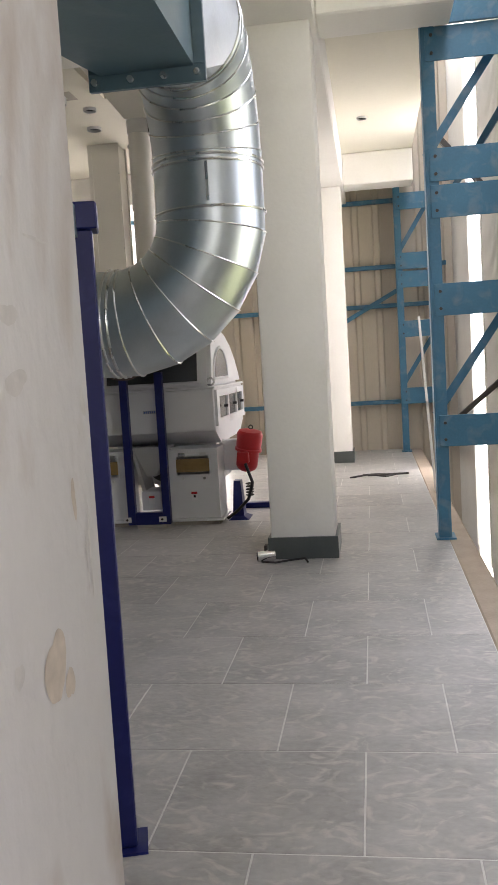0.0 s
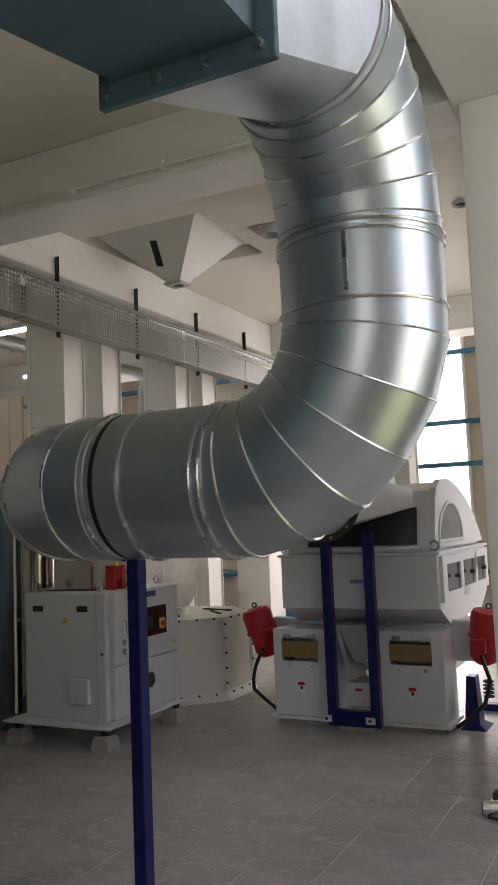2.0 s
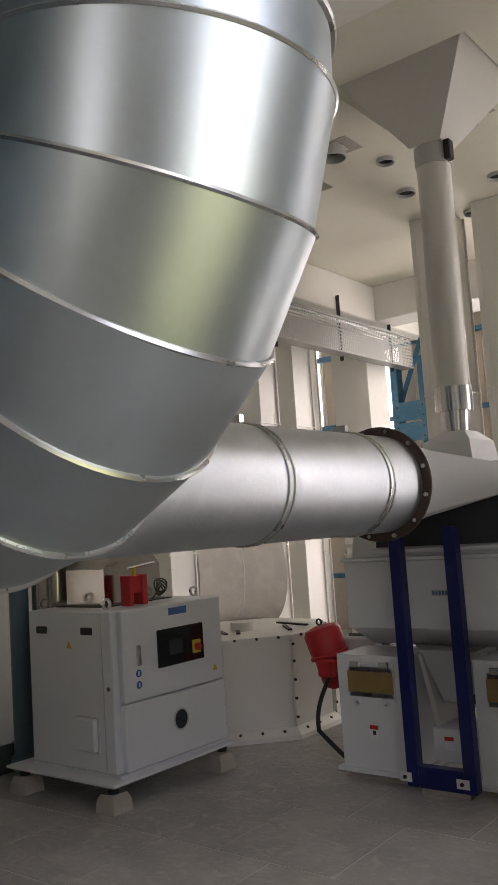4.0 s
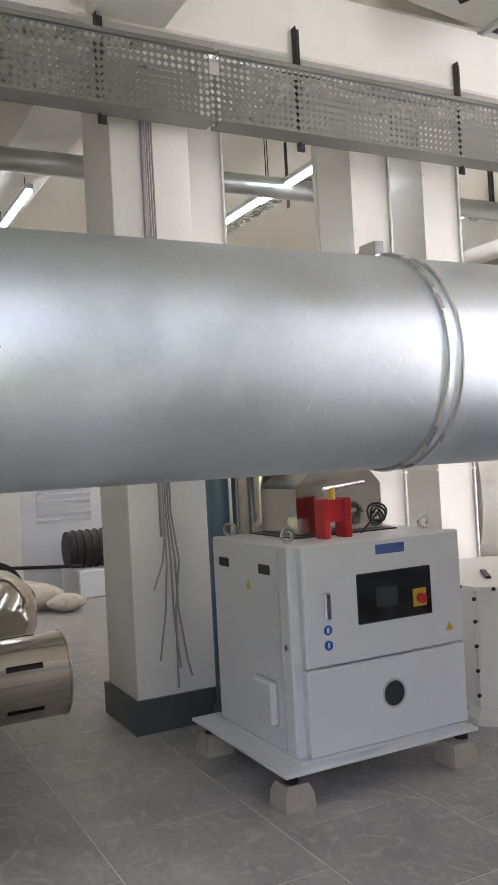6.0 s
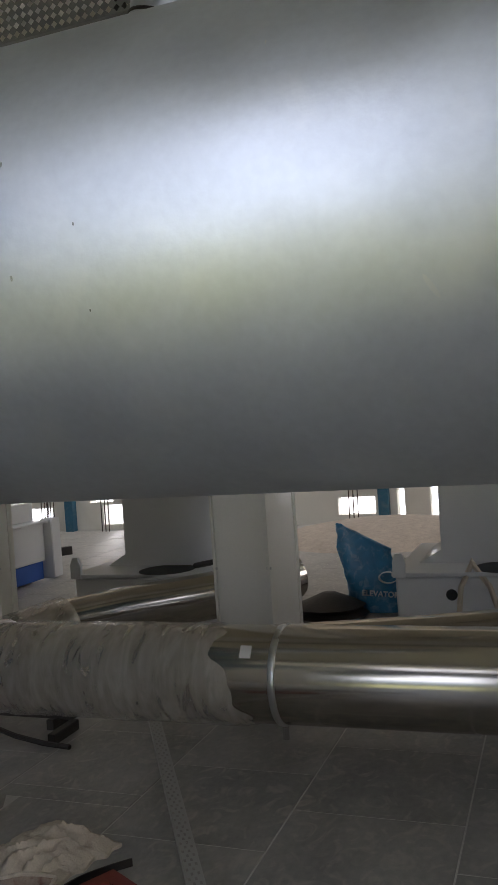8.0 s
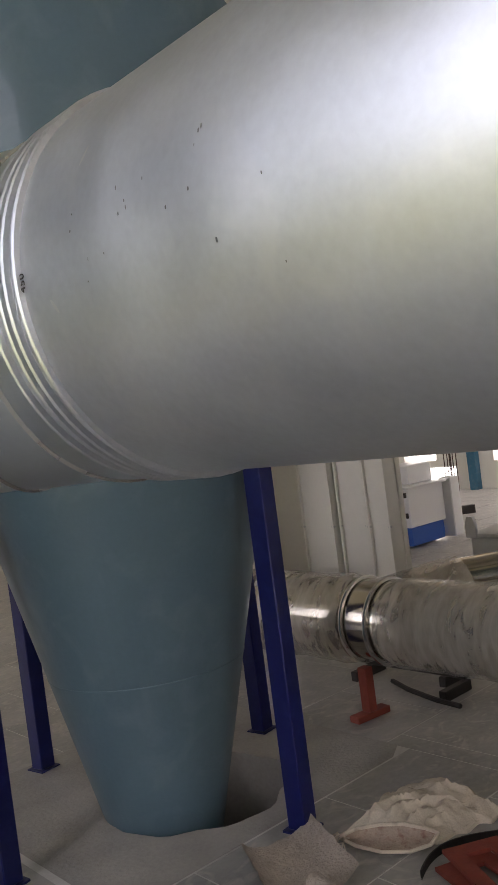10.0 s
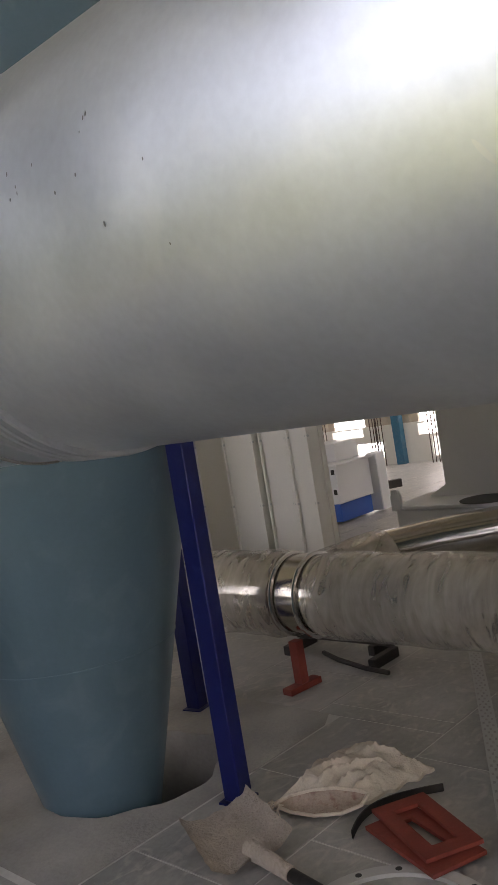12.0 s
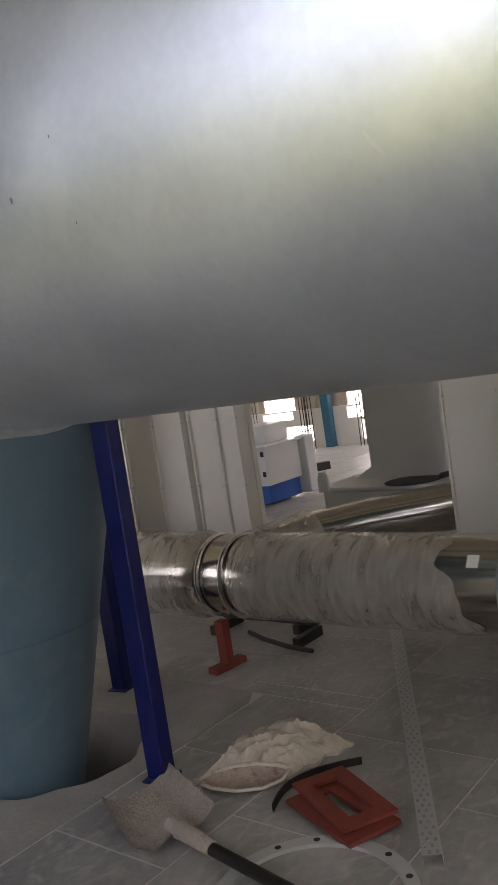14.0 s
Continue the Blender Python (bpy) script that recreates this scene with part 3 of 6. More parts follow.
for x in (-0.85, -0.73, -0.62, -0.51):
    part("bolt", rod((x, 2.72, 2.283), (x, 2.775, 2.283), 0.011, 6), GALVB, near_cyclone)
n = 24
lo, hi = [], []
for k in range(n):
    a = k * math.tau / n
    x, z = math.cos(a), math.sin(a)
    s = 1 / max(abs(x), abs(z))
    lo.append((-0.685 + 0.165 * x * s, 2.76, 2.565 + 0.27 * z * s))
    hi.append((VX + R * x, RX - RT, riser + RT + R * z))
part("transition", loft([lo, hi]), GALV, duct)

# small drips, dents and scuffs on the long run
mr = random.Random(11)
for k in range(20):
    y = mr.uniform(4.36, 4.58) if k < 15 else mr.uniform(4.4, 6.5)
    th = mr.uniform(-0.14, 0.22) if k < 15 else mr.uniform(-0.7, 0.9)
    hw, hh = mr.uniform(0.0006, 0.0012), mr.uniform(0.001, 0.003)
    bm = bmesh.new()
    ring_v = []
    for s in range(10):
        a = s * math.tau / 10
        t2 = th + hh * math.sin(a) / R
        ring_v.append(bm.verts.new((AX + (R + 0.0004) * math.cos(t2), y + hw * math.cos(a), AZ + (R + 0.0004) * math.sin(t2))))
    bm.faces.new(ring_v)
    part("scuff", bm, DARKPLATE if k % 3 else GALVB, run)

# pale wipe marks and scratches left by handling
for k in range(34):
    y = mr.uniform(5.15, 5.62) if k < 22 else mr.uniform(4.3, 6.5)
    th = mr.uniform(-0.75, 0.1) if k < 22 else mr.uniform(-0.6, 0.8)
    hw, hh, lean = mr.uniform(0.0012, 0.003), mr.uniform(0.006, 0.022), mr.uniform(-0.9, 0.9)
    bm = bmesh.new()
    ring_v = []
    for s in range(12):
        a = s * math.tau / 12
        along, across = hh * math.sin(a), hw * math.cos(a)
        t2 = th + (along * math.cos(lean) - across * math.sin(lean)) / R
        ring_v.append(bm.verts.new((AX + (R + 0.0005) * math.cos(t2), y + along * math.sin(lean) + across * math.cos(lean), AZ + (R + 0.0005) * math.sin(t2))))
    bm.faces.new(ring_v)
    part("scratch", bm, WIPE, run)

# ---- control cabinet on concrete blocks ----
cab = thing("control_cabinet", (-3.65, 6.45, 0.12), "white enamelled machine control cabinet with a dark touch screen", "control cabinet")
part("body", box(-4.02, -3.33, 6.02, 6.84, 0.165, 1.0, 0.006), WHITE, cab)
part("base_plate", box(-4.14, -3.25, 5.92, 6.88, 0.134, 0.148, 0.002), WHITE, cab)
part("base_skirt", box(-4.02, -3.30, 6.02, 6.86, 0.149, 0.164), WHITE, cab)
door = part("door", box(-3.33, -3.285, 6.06, 6.86, 0.517, 1.0, 0.007), WHITE, cab)
panel = part("lower_panel", box(-3.33, -3.285, 6.06, 6.86, 0.17, 0.509, 0.007), WHITE, cab)
part("screen", box(-3.287, -3.277, 6.31, 6.69, 0.66, 0.865, 0.005), GLASS, door, "dark glass touch screen")
part("display", box(-3.278, -3.2755, 6.40, 6.51, 0.72, 0.80), SMOKE, door, "unlit grey display")
part("switch_plate", box(-3.278, -3.268, 6.585, 6.655, 0.70, 0.775, 0.004), YELLOW, door, "yellow main-switch plate")
part("switch_knob", rod((-3.27, 6.62, 0.735), (-3.25, 6.62, 0.735), 0.022, 14), RED, door, "red rotary main switch")
part("handle", box(-3.287, -3.268, 6.15, 6.18, 0.70, 0.81, 0.006), CHROME, door, "chrome door handle")
part("logo_plate", box(-3.2865, -3.282, 6.415, 6.56, 0.935, 0.975), LOGO, door, "blue maker's plate")
for z in (0.60, 0.66):
    part("sign", rod((-3.287, 6.165, z), (-3.2835, 6.165, z), 0.020, 20), SIGNBLUE, door, "round blue instruction sign")
    part("sign_mark", box(-3.2832, -3.2825, 6.160, 6.170, z - 0.011, z + 0.011), PAPER, door)
part("porthole", lathe([(0.052, 0), (0.060, 0), (0.060, 0.006), (0.052, 0.006)], (-3.2855, 6.47, 0.36), (1, 0, 0), 28, True), GREY, panel)
part("porthole_glass", rod((-3.2855, 6.47, 0.36), (-3.2835, 6.47, 0.36), 0.052, 28), SMOKE, panel, "dark round porthole")
for y in (6.78,):
    bmt = bmesh.new()
    bmt.faces.new([bmt.verts.new(p) for p in ((-3.283, y - 0.022, 0.575), (-3.283, y + 0.022, 0.575), (-3.283, y, 0.613))])
    part("warning_sign", bmt, YELLOW, door, "yellow warning triangle")
bmt = bmesh.new()
bmt.faces.new([bmt.verts.new(p) for p in ((-3.69, 6.017, 0.80), (-3.645, 6.017, 0.80), (-3.667, 6.017, 0.842))])
part("warning_sign", bmt, YELLOW, cab, "yellow warning triangle")
for x in (-3.90, -3.52):
    rec = part("vent_slot", box(x - 0.045, x + 0.045, 6.012, 6.025, 0.875, 0.915, 0.004), BLACK, cab, "black recessed grip")
part("filter_cover", box(-3.62, -3.46, 5.985, 6.022, 0.27, 0.44, 0.006), WHITE, cab)
# grey plate stands for the shaded recess round the filter cover
part("filter_recess", box(-3.628, -3.452, 6.012, 6.0195, 0.262, 0.448), GREY, cab)
part("panel_seam", box(-3.405, -3.40, 6.016, 6.0195, 0.18, 0.99), GREY, cab)
part("lock", rod((-3.36, 6.025, 0.60), (-3.36, 6.012, 0.60), 0.012, 12), CHROME, cab)
for x, y in ((-3.42, 6.08), (-3.42, 6.78), (-3.95, 6.08), (-3.95, 6.78)):
    part("lifting_eye", lathe([(0.020, -0.006), (0.032, -0.006), (0.032, 0.006), (0.020, 0.006)], (x, y, 1.034), (1, 0, 0), 18, True), CHROME, cab, "steel lifting eye")
    part("foot", rod((x + (0.10 if x > -3.6 else -0.1), y + (-0.1 if y < 6.4 else 0.06), 0.092), (x + (0.10 if x > -3.6 else -0.1), y + (-0.1 if y < 6.4 else 0.06), 0.135), 0.03, 12), BLACK, cab)
hood_face = [(6.25, 1.0), (6.69, 1.0), (6.69, 1.21), (6.62, 1.29), (6.34, 1.29), (6.25, 1.21)]
part("intake_hood", loft([[(x, y, z) for y, z in hood_face] for x in (-3.95, -3.62)]), STAINLESS, cab, "stainless steel intake hood on top", sharp=20)
part("hood_rim", loft([[(x, 6.47 + (y - 6.47) * 1.03, 1.0 + (z - 1.0) * 1.02) for y, z in hood_face] for x in (-3.62, -3.612)]), STAINLESS, cab, sharp=20)
part("hood_foot", box(-3.99, -3.56, 6.20, 6.74, 1.0, 1.006), DARKMET, cab)
for x, y in ((-3.32, 5.99), (-3.30, 6.80), (-4.04, 5.99), (-4.04, 6.82)):
    bl = thing("concrete_block", (x, y, 0), "rough grey concrete block under the cabinet foot", "concrete block", "blocks under the cabinet")
    part("block", loft([rect(x - 0.075, x + 0.06, y - 0.07, y + 0.065, 0), rect(x - 0.07, x + 0.055, y - 0.065, y + 0.06, 0.06), rect(x - 0.055, x + 0.04, y - 0.05, y + 0.045, 0.092)]), CONCRETE, bl)

# red U-bracket with a brass valve, standing on the cabinet
vise = thing("red_bracket", (-3.46, 6.35, 1.0), "small red U-bracket with a brass valve on the white cabinet", "vise")
part("base", box(-3.51, -3.43, 6.27, 6.30, 1.0, 1.17, 0.005), RED, vise)
part("jaw", box(-3.51, -3.43, 6.37, 6.41, 1.0, 1.17, 0.005), RED, vise)
part("jaw_plate", box(-3.50, -3.44, 6.30, 6.37, 1.07, 1.165, 0.003), RED, vise)
part("screw", rod((-3.46, 6.33, 1.165), (-3.46, 6.33, 1.215), 0.014, 12), YELLOW, vise, "brass valve")
part("clamp_bar", rod((-3.46, 6.29, 1.21), (-3.46, 6.50, 1.23), 0.009, 10), CHROME, vise)
coil = thing("cable_coil", (-3.5, 6.6, 1.0), "small coil of black cable on the cabinet top", "cable")
part("coil", sweep([(-3.52 + 0.012 * math.sin(k), 6.60 + (0.055 - 0.0008 * k) * math.cos(k * 0.45), 1.075 + (0.055 - 0.0008 * k) * math.sin(k * 0.45)) for k in range(44)] + [(-3.5, 6.5, 1.006)], 0.005, 6), BLACK, coil)

# ---- teal pipe and stainless drum behind the cabinet ----
tp = thing("teal_pipe", (-4.40, 6.238, 0), "teal painted vertical pipe beside the column", "pipe")
part("pipe", rod((-4.40, 6.238, 0), (-4.40, 6.238, 1.75), 0.06, 28), TEAL, tp)
part("collar", hoop((-4.40, 6.238, 0.06), (0, 0, 1), 0.06, 0.05, 0.02), TEAL, tp)
drum = thing("steel_drum", (-4.265, 6.42, 0), "tall stainless steel cylinder behind the cabinet", "drum")
part("shell", lathe([(0.15, 0), (0.15, 1.5), (0.145, 1.505), (0.05, 1.56)], (-4.265, 6.42, 0), seg=48), STAINLESS, drum)
for z in (0.03, 0.78, 1.48):
    part("band", hoop((-4.265, 6.42, z), (0, 0, 1), 0.15, 0.012, 0.008, 48), GALVB, drum)

# ---- eight-sided tank ----
tank = thing("tank", (-3.85, 7.80, 0), "low white eight-sided bolted sheet-metal tank", "tank")


def octagon(r, z, cx=-3.85, cy=7.80):
    return [(cx + r * math.cos(radians(22.5 + 45 * k)), cy + r * math.sin(radians(22.5 + 45 * k)), z) for k in range(8)]


part("shell", loft([octagon(0.60, 0.05), octagon(0.60, 0.65)]), WARMWHITE, tank, sharp=20)
part("base_flange", loft([octagon(0.66, 0.0), octagon(0.66, 0.03), octagon(0.61, 0.075)]), WARMWHITE, tank, sharp=20)
part("cover", loft([octagon(0.625, 0.652), octagon(0.625, 0.668)]), WARMWHITE, tank, sharp=20)
part("cover_hub", rod((-3.8, 7.7, 0.668), (-3.8, 7.7, 0.73), 0.09, 20), WARMWHITE, tank)
ocl = octagon(0.605, 0)
for k in range(8):
    a, b = Vector(ocl[k]), Vector(ocl[(k + 1) % 8])
    part("corner_flange", box(a.x - 0.008, a.x + 0.022, a.y - 0.006, a.y + 0.006, 0.08, 0.64, 0, turn(a, 22.5 + 45 * k)), WARMWHITE, tank)
    for z in (0.14, 0.26, 0.38, 0.50, 0.61):
        q = Vector(ocl[k]) * 1.0
        d = (Vector((q.x + 3.85, q.y - 7.8, 0))).normalized()
        part("bolt", rod(q + d * 0.018 + Vector((0, 0, z)), q + d * 0.030 + Vector((0, 0, z)), 0.010, 6), DARKMET, tank)
    if k in (5, 6, 7, 0):
        for s in (0.2, 0.5, 0.8):
            p = a.lerp(b, s) * 1.0
            d = (Vector((p.x + 3.85, p.y - 7.8, 0))).normalized()
            for z in (0.055, 0.66):
                part("bolt", rod(p + d * 0.02 + Vector((0, 0, z)), p + d * 0.034 + Vector((0, 0, z)), 0.010, 6), DARKMET, tank)
for p, q in (((-3.62, 7.95, 0.675), (-3.42, 7.75, 0.675)), ((-3.75, 8.05, 0.68), (-3.45, 8.0, 0.676)), ((-3.95, 7.6, 0.675), (-3.75, 7.45, 0.675)), ((-3.9, 7.75, 0.675), (-3.68, 7.5, 0.675))):
    st = thing("steel_strip", p, "dark steel offcut lying on the tank cover", "offcut", "offcuts on the tank")
    p, q = Vector(p), Vector(q)
    u = (q - p).cross(Vector((0, 0, 1))).normalized() * 0.014
    part("strip", loft([[p - u - Vector((0, 0, 0.006)), p + u - Vector((0, 0, 0.006)), p + u + Vector((0, 0, 0.006)), p - u + Vector((0, 0, 0.006))], [q - u - Vector((0, 0, 0.006)), q + u - Vector((0, 0, 0.006)), q + u + Vector((0, 0, 0.006)), q - u + Vector((0, 0, 0.006))]]), DARKMET, st)

# ---- wrapped machine beyond the tank ----
wm = thing("wrapped_machine", (-5.0, 9.4, 0), "large round machine body under dusty plastic wrap", "machine")
part("drum", lathe([(0.3, -0.45), (0.5, -0.42), (0.5, 0.42), (0.3, 0.45)], (-5.15, 9.15, 0.98), (0.5, 0.86, 0), 40), DUSTWRAP, wm)
part("end_disc", lathe([(0.54, 0), (0.54, 0.03), (0.2, 0.04)], (-5.38, 8.74, 0.98), (-0.5, -0.86, 0), 40), WARMWHITE, wm)
part("seam", hoop((-5.15, 9.15, 0.98), (0.5, 0.86, 0), 0.5, 0.006, 0.006, 40), WARMWHITE, wm)
part("seat", box(-5.7, -4.7, 8.7, 9.6, 0.0, 0.5, 0.01), WARMWHITE, wm)

# ---- sifter ----
sif = thing("sifter", (-1.96, 7.6, 0.0), "white enamelled grain sifter with twin legs and red motors", "sifter")
for x0, x1 in ((-2.57, -2.15), (-1.77, -1.34)):
    leg = part("leg_box", wall_with_holes("y", 7.0, 0.012, x0, x1, 0.06, 0.66, [(x0 + 0.07, x1 - 0.075, 0.435, 0.605)]), WHITE, sif)
    part("leg_side", box(x0, x0 + 0.012, 7.012, 7.34, 0.06, 0.66), WHITE, leg)
    part("leg_side", box(x1 - 0.012, x1, 7.012, 7.34, 0.06, 0.66), WHITE, leg)
    part("leg_back", box(x0 + 0.012, x1 - 0.012, 7.328, 7.34, 0.06, 0.66), WHITE, leg)
    part("leg_top", box(x0 + 0.012, x1 - 0.012, 7.012, 7.328, 0.645, 0.658), WHITE, leg)
    part("window_frame", boxes((x0 + 0.06, x1 - 0.065, 6.992, 7.0, 0.600, 0.615), (x0 + 0.06, x1 - 0.065, 6.992, 7.0, 0.425, 0.437), (x0 + 0.06, x0 + 0.073, 6.992, 7.0, 0.437, 0.600), (x1 - 0.078, x1 - 0.065, 6.992, 7.0, 0.437, 0.600)), WHITE, leg)
    part("brown_plate", box(x0 + 0.068, x1 - 0.073, 6.988, 6.994, 0.462, 0.575), CARD, leg, "brown sheet behind the window")
    for x in (x0 + 0.12, x1 - 0.12):
        part("hinge", box(x - 0.03, x + 0.03, 6.982, 6.993, 0.595, 0.63, 0.003), GALVB, leg)
        part("bolt", rod((x, 7.0, 0.405), (x, 6.985, 0.405), 0.012, 8), GALVB, leg)
    xm = (x0 + x1) / 2
    part("label", box(xm - 0.030, xm + 0.022, 6.9975, 6.9995, 0.215, 0.29), PAPER, leg, "white warning label")
    part("label_head", box(xm - 0.030, xm + 0.022, 6.9965, 6.9974, 0.268, 0.29), RED, leg, "red heading of the label")
    part("label_sign", box(xm - 0.012, xm + 0.006, 6.9965, 6.9974, 0.24, 0.262), BLACK, leg)
    part("base_flange", box(x0 - 0.03, x1 + 0.03, 6.975, 7.36, 0.035, 0.058, 0.003), WHITE, leg)
    part("plinth", loft([rect(x0 + 0.01, x1 - 0.01, 7.0, 7.34, 0.0), rect(x0 + 0.03, x1 - 0.03, 7.02, 7.32, 0.036)]), CONCRETE, leg)
part("body", loft([[(x, 7.06, 0.80), (x, 7.30, 0.68), (x, 8.35, 0.68), (x, 8.6, 0.80), (x, 8.6, 1.17), (x, 7.06, 1.17)] for x in (-2.50, -1.35)]), WHITE, sif)
part("front_panel", box(-2.5, -1.35, 7.035, 7.058, 0.80, 1.165, 0.006), WHITE, sif)
part("belt", box(-2.52, -1.33, 7.02, 8.62, 1.165, 1.185, 0.004), WHITE, sif)
hood_side = [(7.04, 1.187), (7.10, 1.50), (7.16, 1.60), (7.28, 1.66), (7.52, 1.67), (7.80, 1.62), (8.10, 1.52), (8.35, 1.38), (8.52, 1.25), (8.58, 1.187)]
hood = part("hood", loft([[(x, y, z) for y, z in hood_side] for x in (-2.44, -1.40)]), WHITE, sif)
part("hood_rim", loft([[(x, y + 0.01, z + 0.02) for y, z in hood_side] for x in (-1.40, -1.36)]), WHITE, sif)
part("front_glass", loft([[(x, 7.042, 1.235), (x, 7.088, 1.485), (x, 7.075, 1.488), (x, 7.028, 1.237)] for x in (-2.28, -1.48)]), SMOKE, hood, "dark front window")
part("glass_sill", box(-2.32, -1.45, 7.0, 7.04, 1.205, 1.228, 0.003), WHITE, hood)
n = 14
arch = [(7.45 + 0.36 * math.cos(math.pi * k / n) + 0.06, 1.25 + 0.27 * math.sin(math.pi * k / n)) for k in range(n + 1)]
part("side_window", loft([[(x, y, z) for y, z in arch] for x in (-1.358, -1.352)]), SMOKE, hood, "arched dark side window")
part("side_window_rim", sweep([(-1.355, y, z) for y, z in arch] + [(-1.355, *arch[0])], 0.012, 8), WHITE, hood)
side = part("side_frame", wall_with_holes("x", -1.35, 0.025, 7.08, 8.58, 0.84, 1.15, [(7.2, 7.62, 0.9, 1.09), (7.7, 8.1, 0.9, 1.09), (8.18, 8.48, 0.9, 1.09)]), WHITE, sif)
for a, b in ((7.2, 7.62), (7.7, 8.1), (8.18, 8.48)):
    part("pane", box(-1.349, -1.340, a, b, 0.9, 1.09), SMOKE, side, "smoked side pane")
    part("knob", rod((-1.325, (a + b) / 2, 1.0), (-1.29, (a + b) / 2, 1.0), 0.014, 10), BLACK, side)
part("maker_plate", box(-1.975, -1.855, 7.031, 7.036, 0.975, 1.005), GREY, sif, "grey maker's plate")
for k in range(6):
    part("maker_bar", box(-1.968 + k * 0.018, -1.957 + k * 0.018, 7.029, 7.032, 0.980, 1.0), LOGO, sif)
for x in (-2.47, -1.37):
    part("lifting_eye", lathe([(0.022, -0.007), (0.038, -0.007), (0.038, 0.007), (0.022, 0.007)], (x, 7.06, 1.225), (0, 1, 0), 18, True), CHROME, sif, "steel lifting eye")
part("chute", loft([[(-2.12, y, 0.68), (-1.80, y, 0.68), (-1.92, y, 0.42), (-2.0, y, 0.42)] for y in (7.12, 7.42)]), GREY, sif, "grey discharge chute")
part("chute_side", loft([[(-2.12, 7.1, 0.66), (-2.10, 7.1, 0.66), (-1.99, 7.1, 0.2), (-2.03, 7.1, 0.2)], [(-2.12, 7.4, 0.66), (-2.10, 7.4, 0.66), (-1.99, 7.4, 0.2), (-2.03, 7.4, 0.2)]]), GREY, sif)
part("fan_disc", rod((-1.93, 7.48, 0.48), (-1.93, 7.55, 0.48), 0.16, 28), DARKMET, sif, "dark fan disc between the legs")
part("middle_box", box(-2.04, -1.86, 7.04, 7.3, 0.13, 0.30, 0.005), WHITE, sif)
part("middle_label", box(-1.975, -1.925, 7.037, 7.0395, 0.19, 0.26), PAPER, sif)
part("middle_label_head", box(-1.975, -1.925, 7.035, 7.0369, 0.24, 0.26), RED, sif)
part("cross_beam", box(-2.15, -1.77, 7.2, 7.28, 0.58, 0.66, 0.004), WHITE, sif)
part("under_frame", box(-2.4, -1.45, 7.6, 8.3, 0.28, 0.66, 0.01), GREY, sif)
for x, tilt in ((-2.74, -14), (-1.14, 10)):
    ax = Vector((math.sin(radians(tilt)), -0.10, math.cos(radians(tilt))))
    c0 = Vector((x, 7.28, 0.42))
    mot = part("motor", lathe([(0.05, 0.0), (0.08, 0.02), (0.095, 0.05), (0.098, 0.18), (0.118, 0.185), (0.118, 0.205), (0.11, 0.21), (0.115, 0.33), (0.10, 0.36), (0.04, 0.375)], c0, ax, 28), RED, sif, "red vibration motor")
    part("motor_eye", lathe([(0.012, -0.004), (0.022, -0.004), (0.022, 0.004), (0.012, 0.004)], c0 + ax * 0.392, (0, 1, 0), 14, True), DARKMET, mot)
    part("motor_box", box(x - 0.05, x + 0.05, 7.12, 7.18, 0.50, 0.60, 0.008), RED, mot)
    inner = -1 if x > -2 else 1
    part("motor_bracket", box(min(x, x + inner * 0.24), max(x, x + inner * 0.24), 7.33, 7.40, 0.42, 0.70, 0.01), WHITE, sif)
part("motor_cable", sweep([(-2.72 - 0.07 * math.sin(math.pi * k / 12), 7.14 - 0.09 * k / 12, 0.50 - 0.44 * k / 12) if k < 9 else (-2.72 - 0.07 * math.sin(math.pi * k / 12) + 0.04 * (k - 8), 7.14 - 0.09 * k / 12, 0.50 - 0.44 * k / 12) for k in range(13)], 0.013, 12), BLACK, sif, "black motor cable", 80)
part("motor_cable", sweep([(-1.12, 7.12, 0.50), (-1.06, 7.08, 0.34), (-1.10, 7.06, 0.2), (-1.2, 7.08, 0.1), (-1.3, 7.1, 0.03)], 0.014, 10), BLACK, sif, "black motor cable")
part("side_foot", loft([rect(-1.30, -1.12, 7.15, 7.4, 0.0), rect(-1.27, -1.17, 7.2, 7.35, 0.03), rect(-1.25, -1.19, 7.22, 7.33, 0.34)]), BLUE, sif, "blue side foot")
for k in range(5):
    part("spring", hoop((-1.12, 7.3, 0.20 + k * 0.025), (0, 0, 1), 0.03, 0.007, 0.008, 16), DARKMET, sif)
part("floor_rail", box(-1.32, -0.95, 7.75, 7.83, 0.0, 0.05, 0.004), BLUE, sif, "blue rail on the floor")
part("feed_box", loft([rect(-2.12, -1.80, 7.32, 7.70, 1.66), rect(-2.10, -1.82, 7.34, 7.68, 1.80), rect(-2.02, -1.88, 7.42, 7.60, 1.86)]), WHITE, sif, "white feed box on top")

frame_b = thing("blue_frame", (-1.96, 6.9, 0), "royal blue steel frame carrying the duct flange", "frame")
for x in (-2.135, -1.825):
    part("upright", box(x, x + 0.065, 6.90, 6.965, 0.03, 1.33, 0.004), BLUE, frame_b)
    part("tag", box(x - 0.035, x + 0.03, 6.893, 6.899, 0.055, 0.10), PAPER, frame_b, "white plate bolted at the foot")
    part("bolt", rod((x - 0.005, 6.893, 0.078), (x - 0.005, 6.884, 0.078), 0.01, 8), DARKMET, frame_b)
part("sill", box(-2.07, -1.825, 6.90, 6.965, 0.03, 0.135, 0.004), BLUE, frame_b)
part("pad", box(-2.06, -1.80, 6.91, 6.96, 0.0, 0.03), CONCRETE, frame_b)

# transition from the round flange to the hood
n = 32
lo, hi = [], []
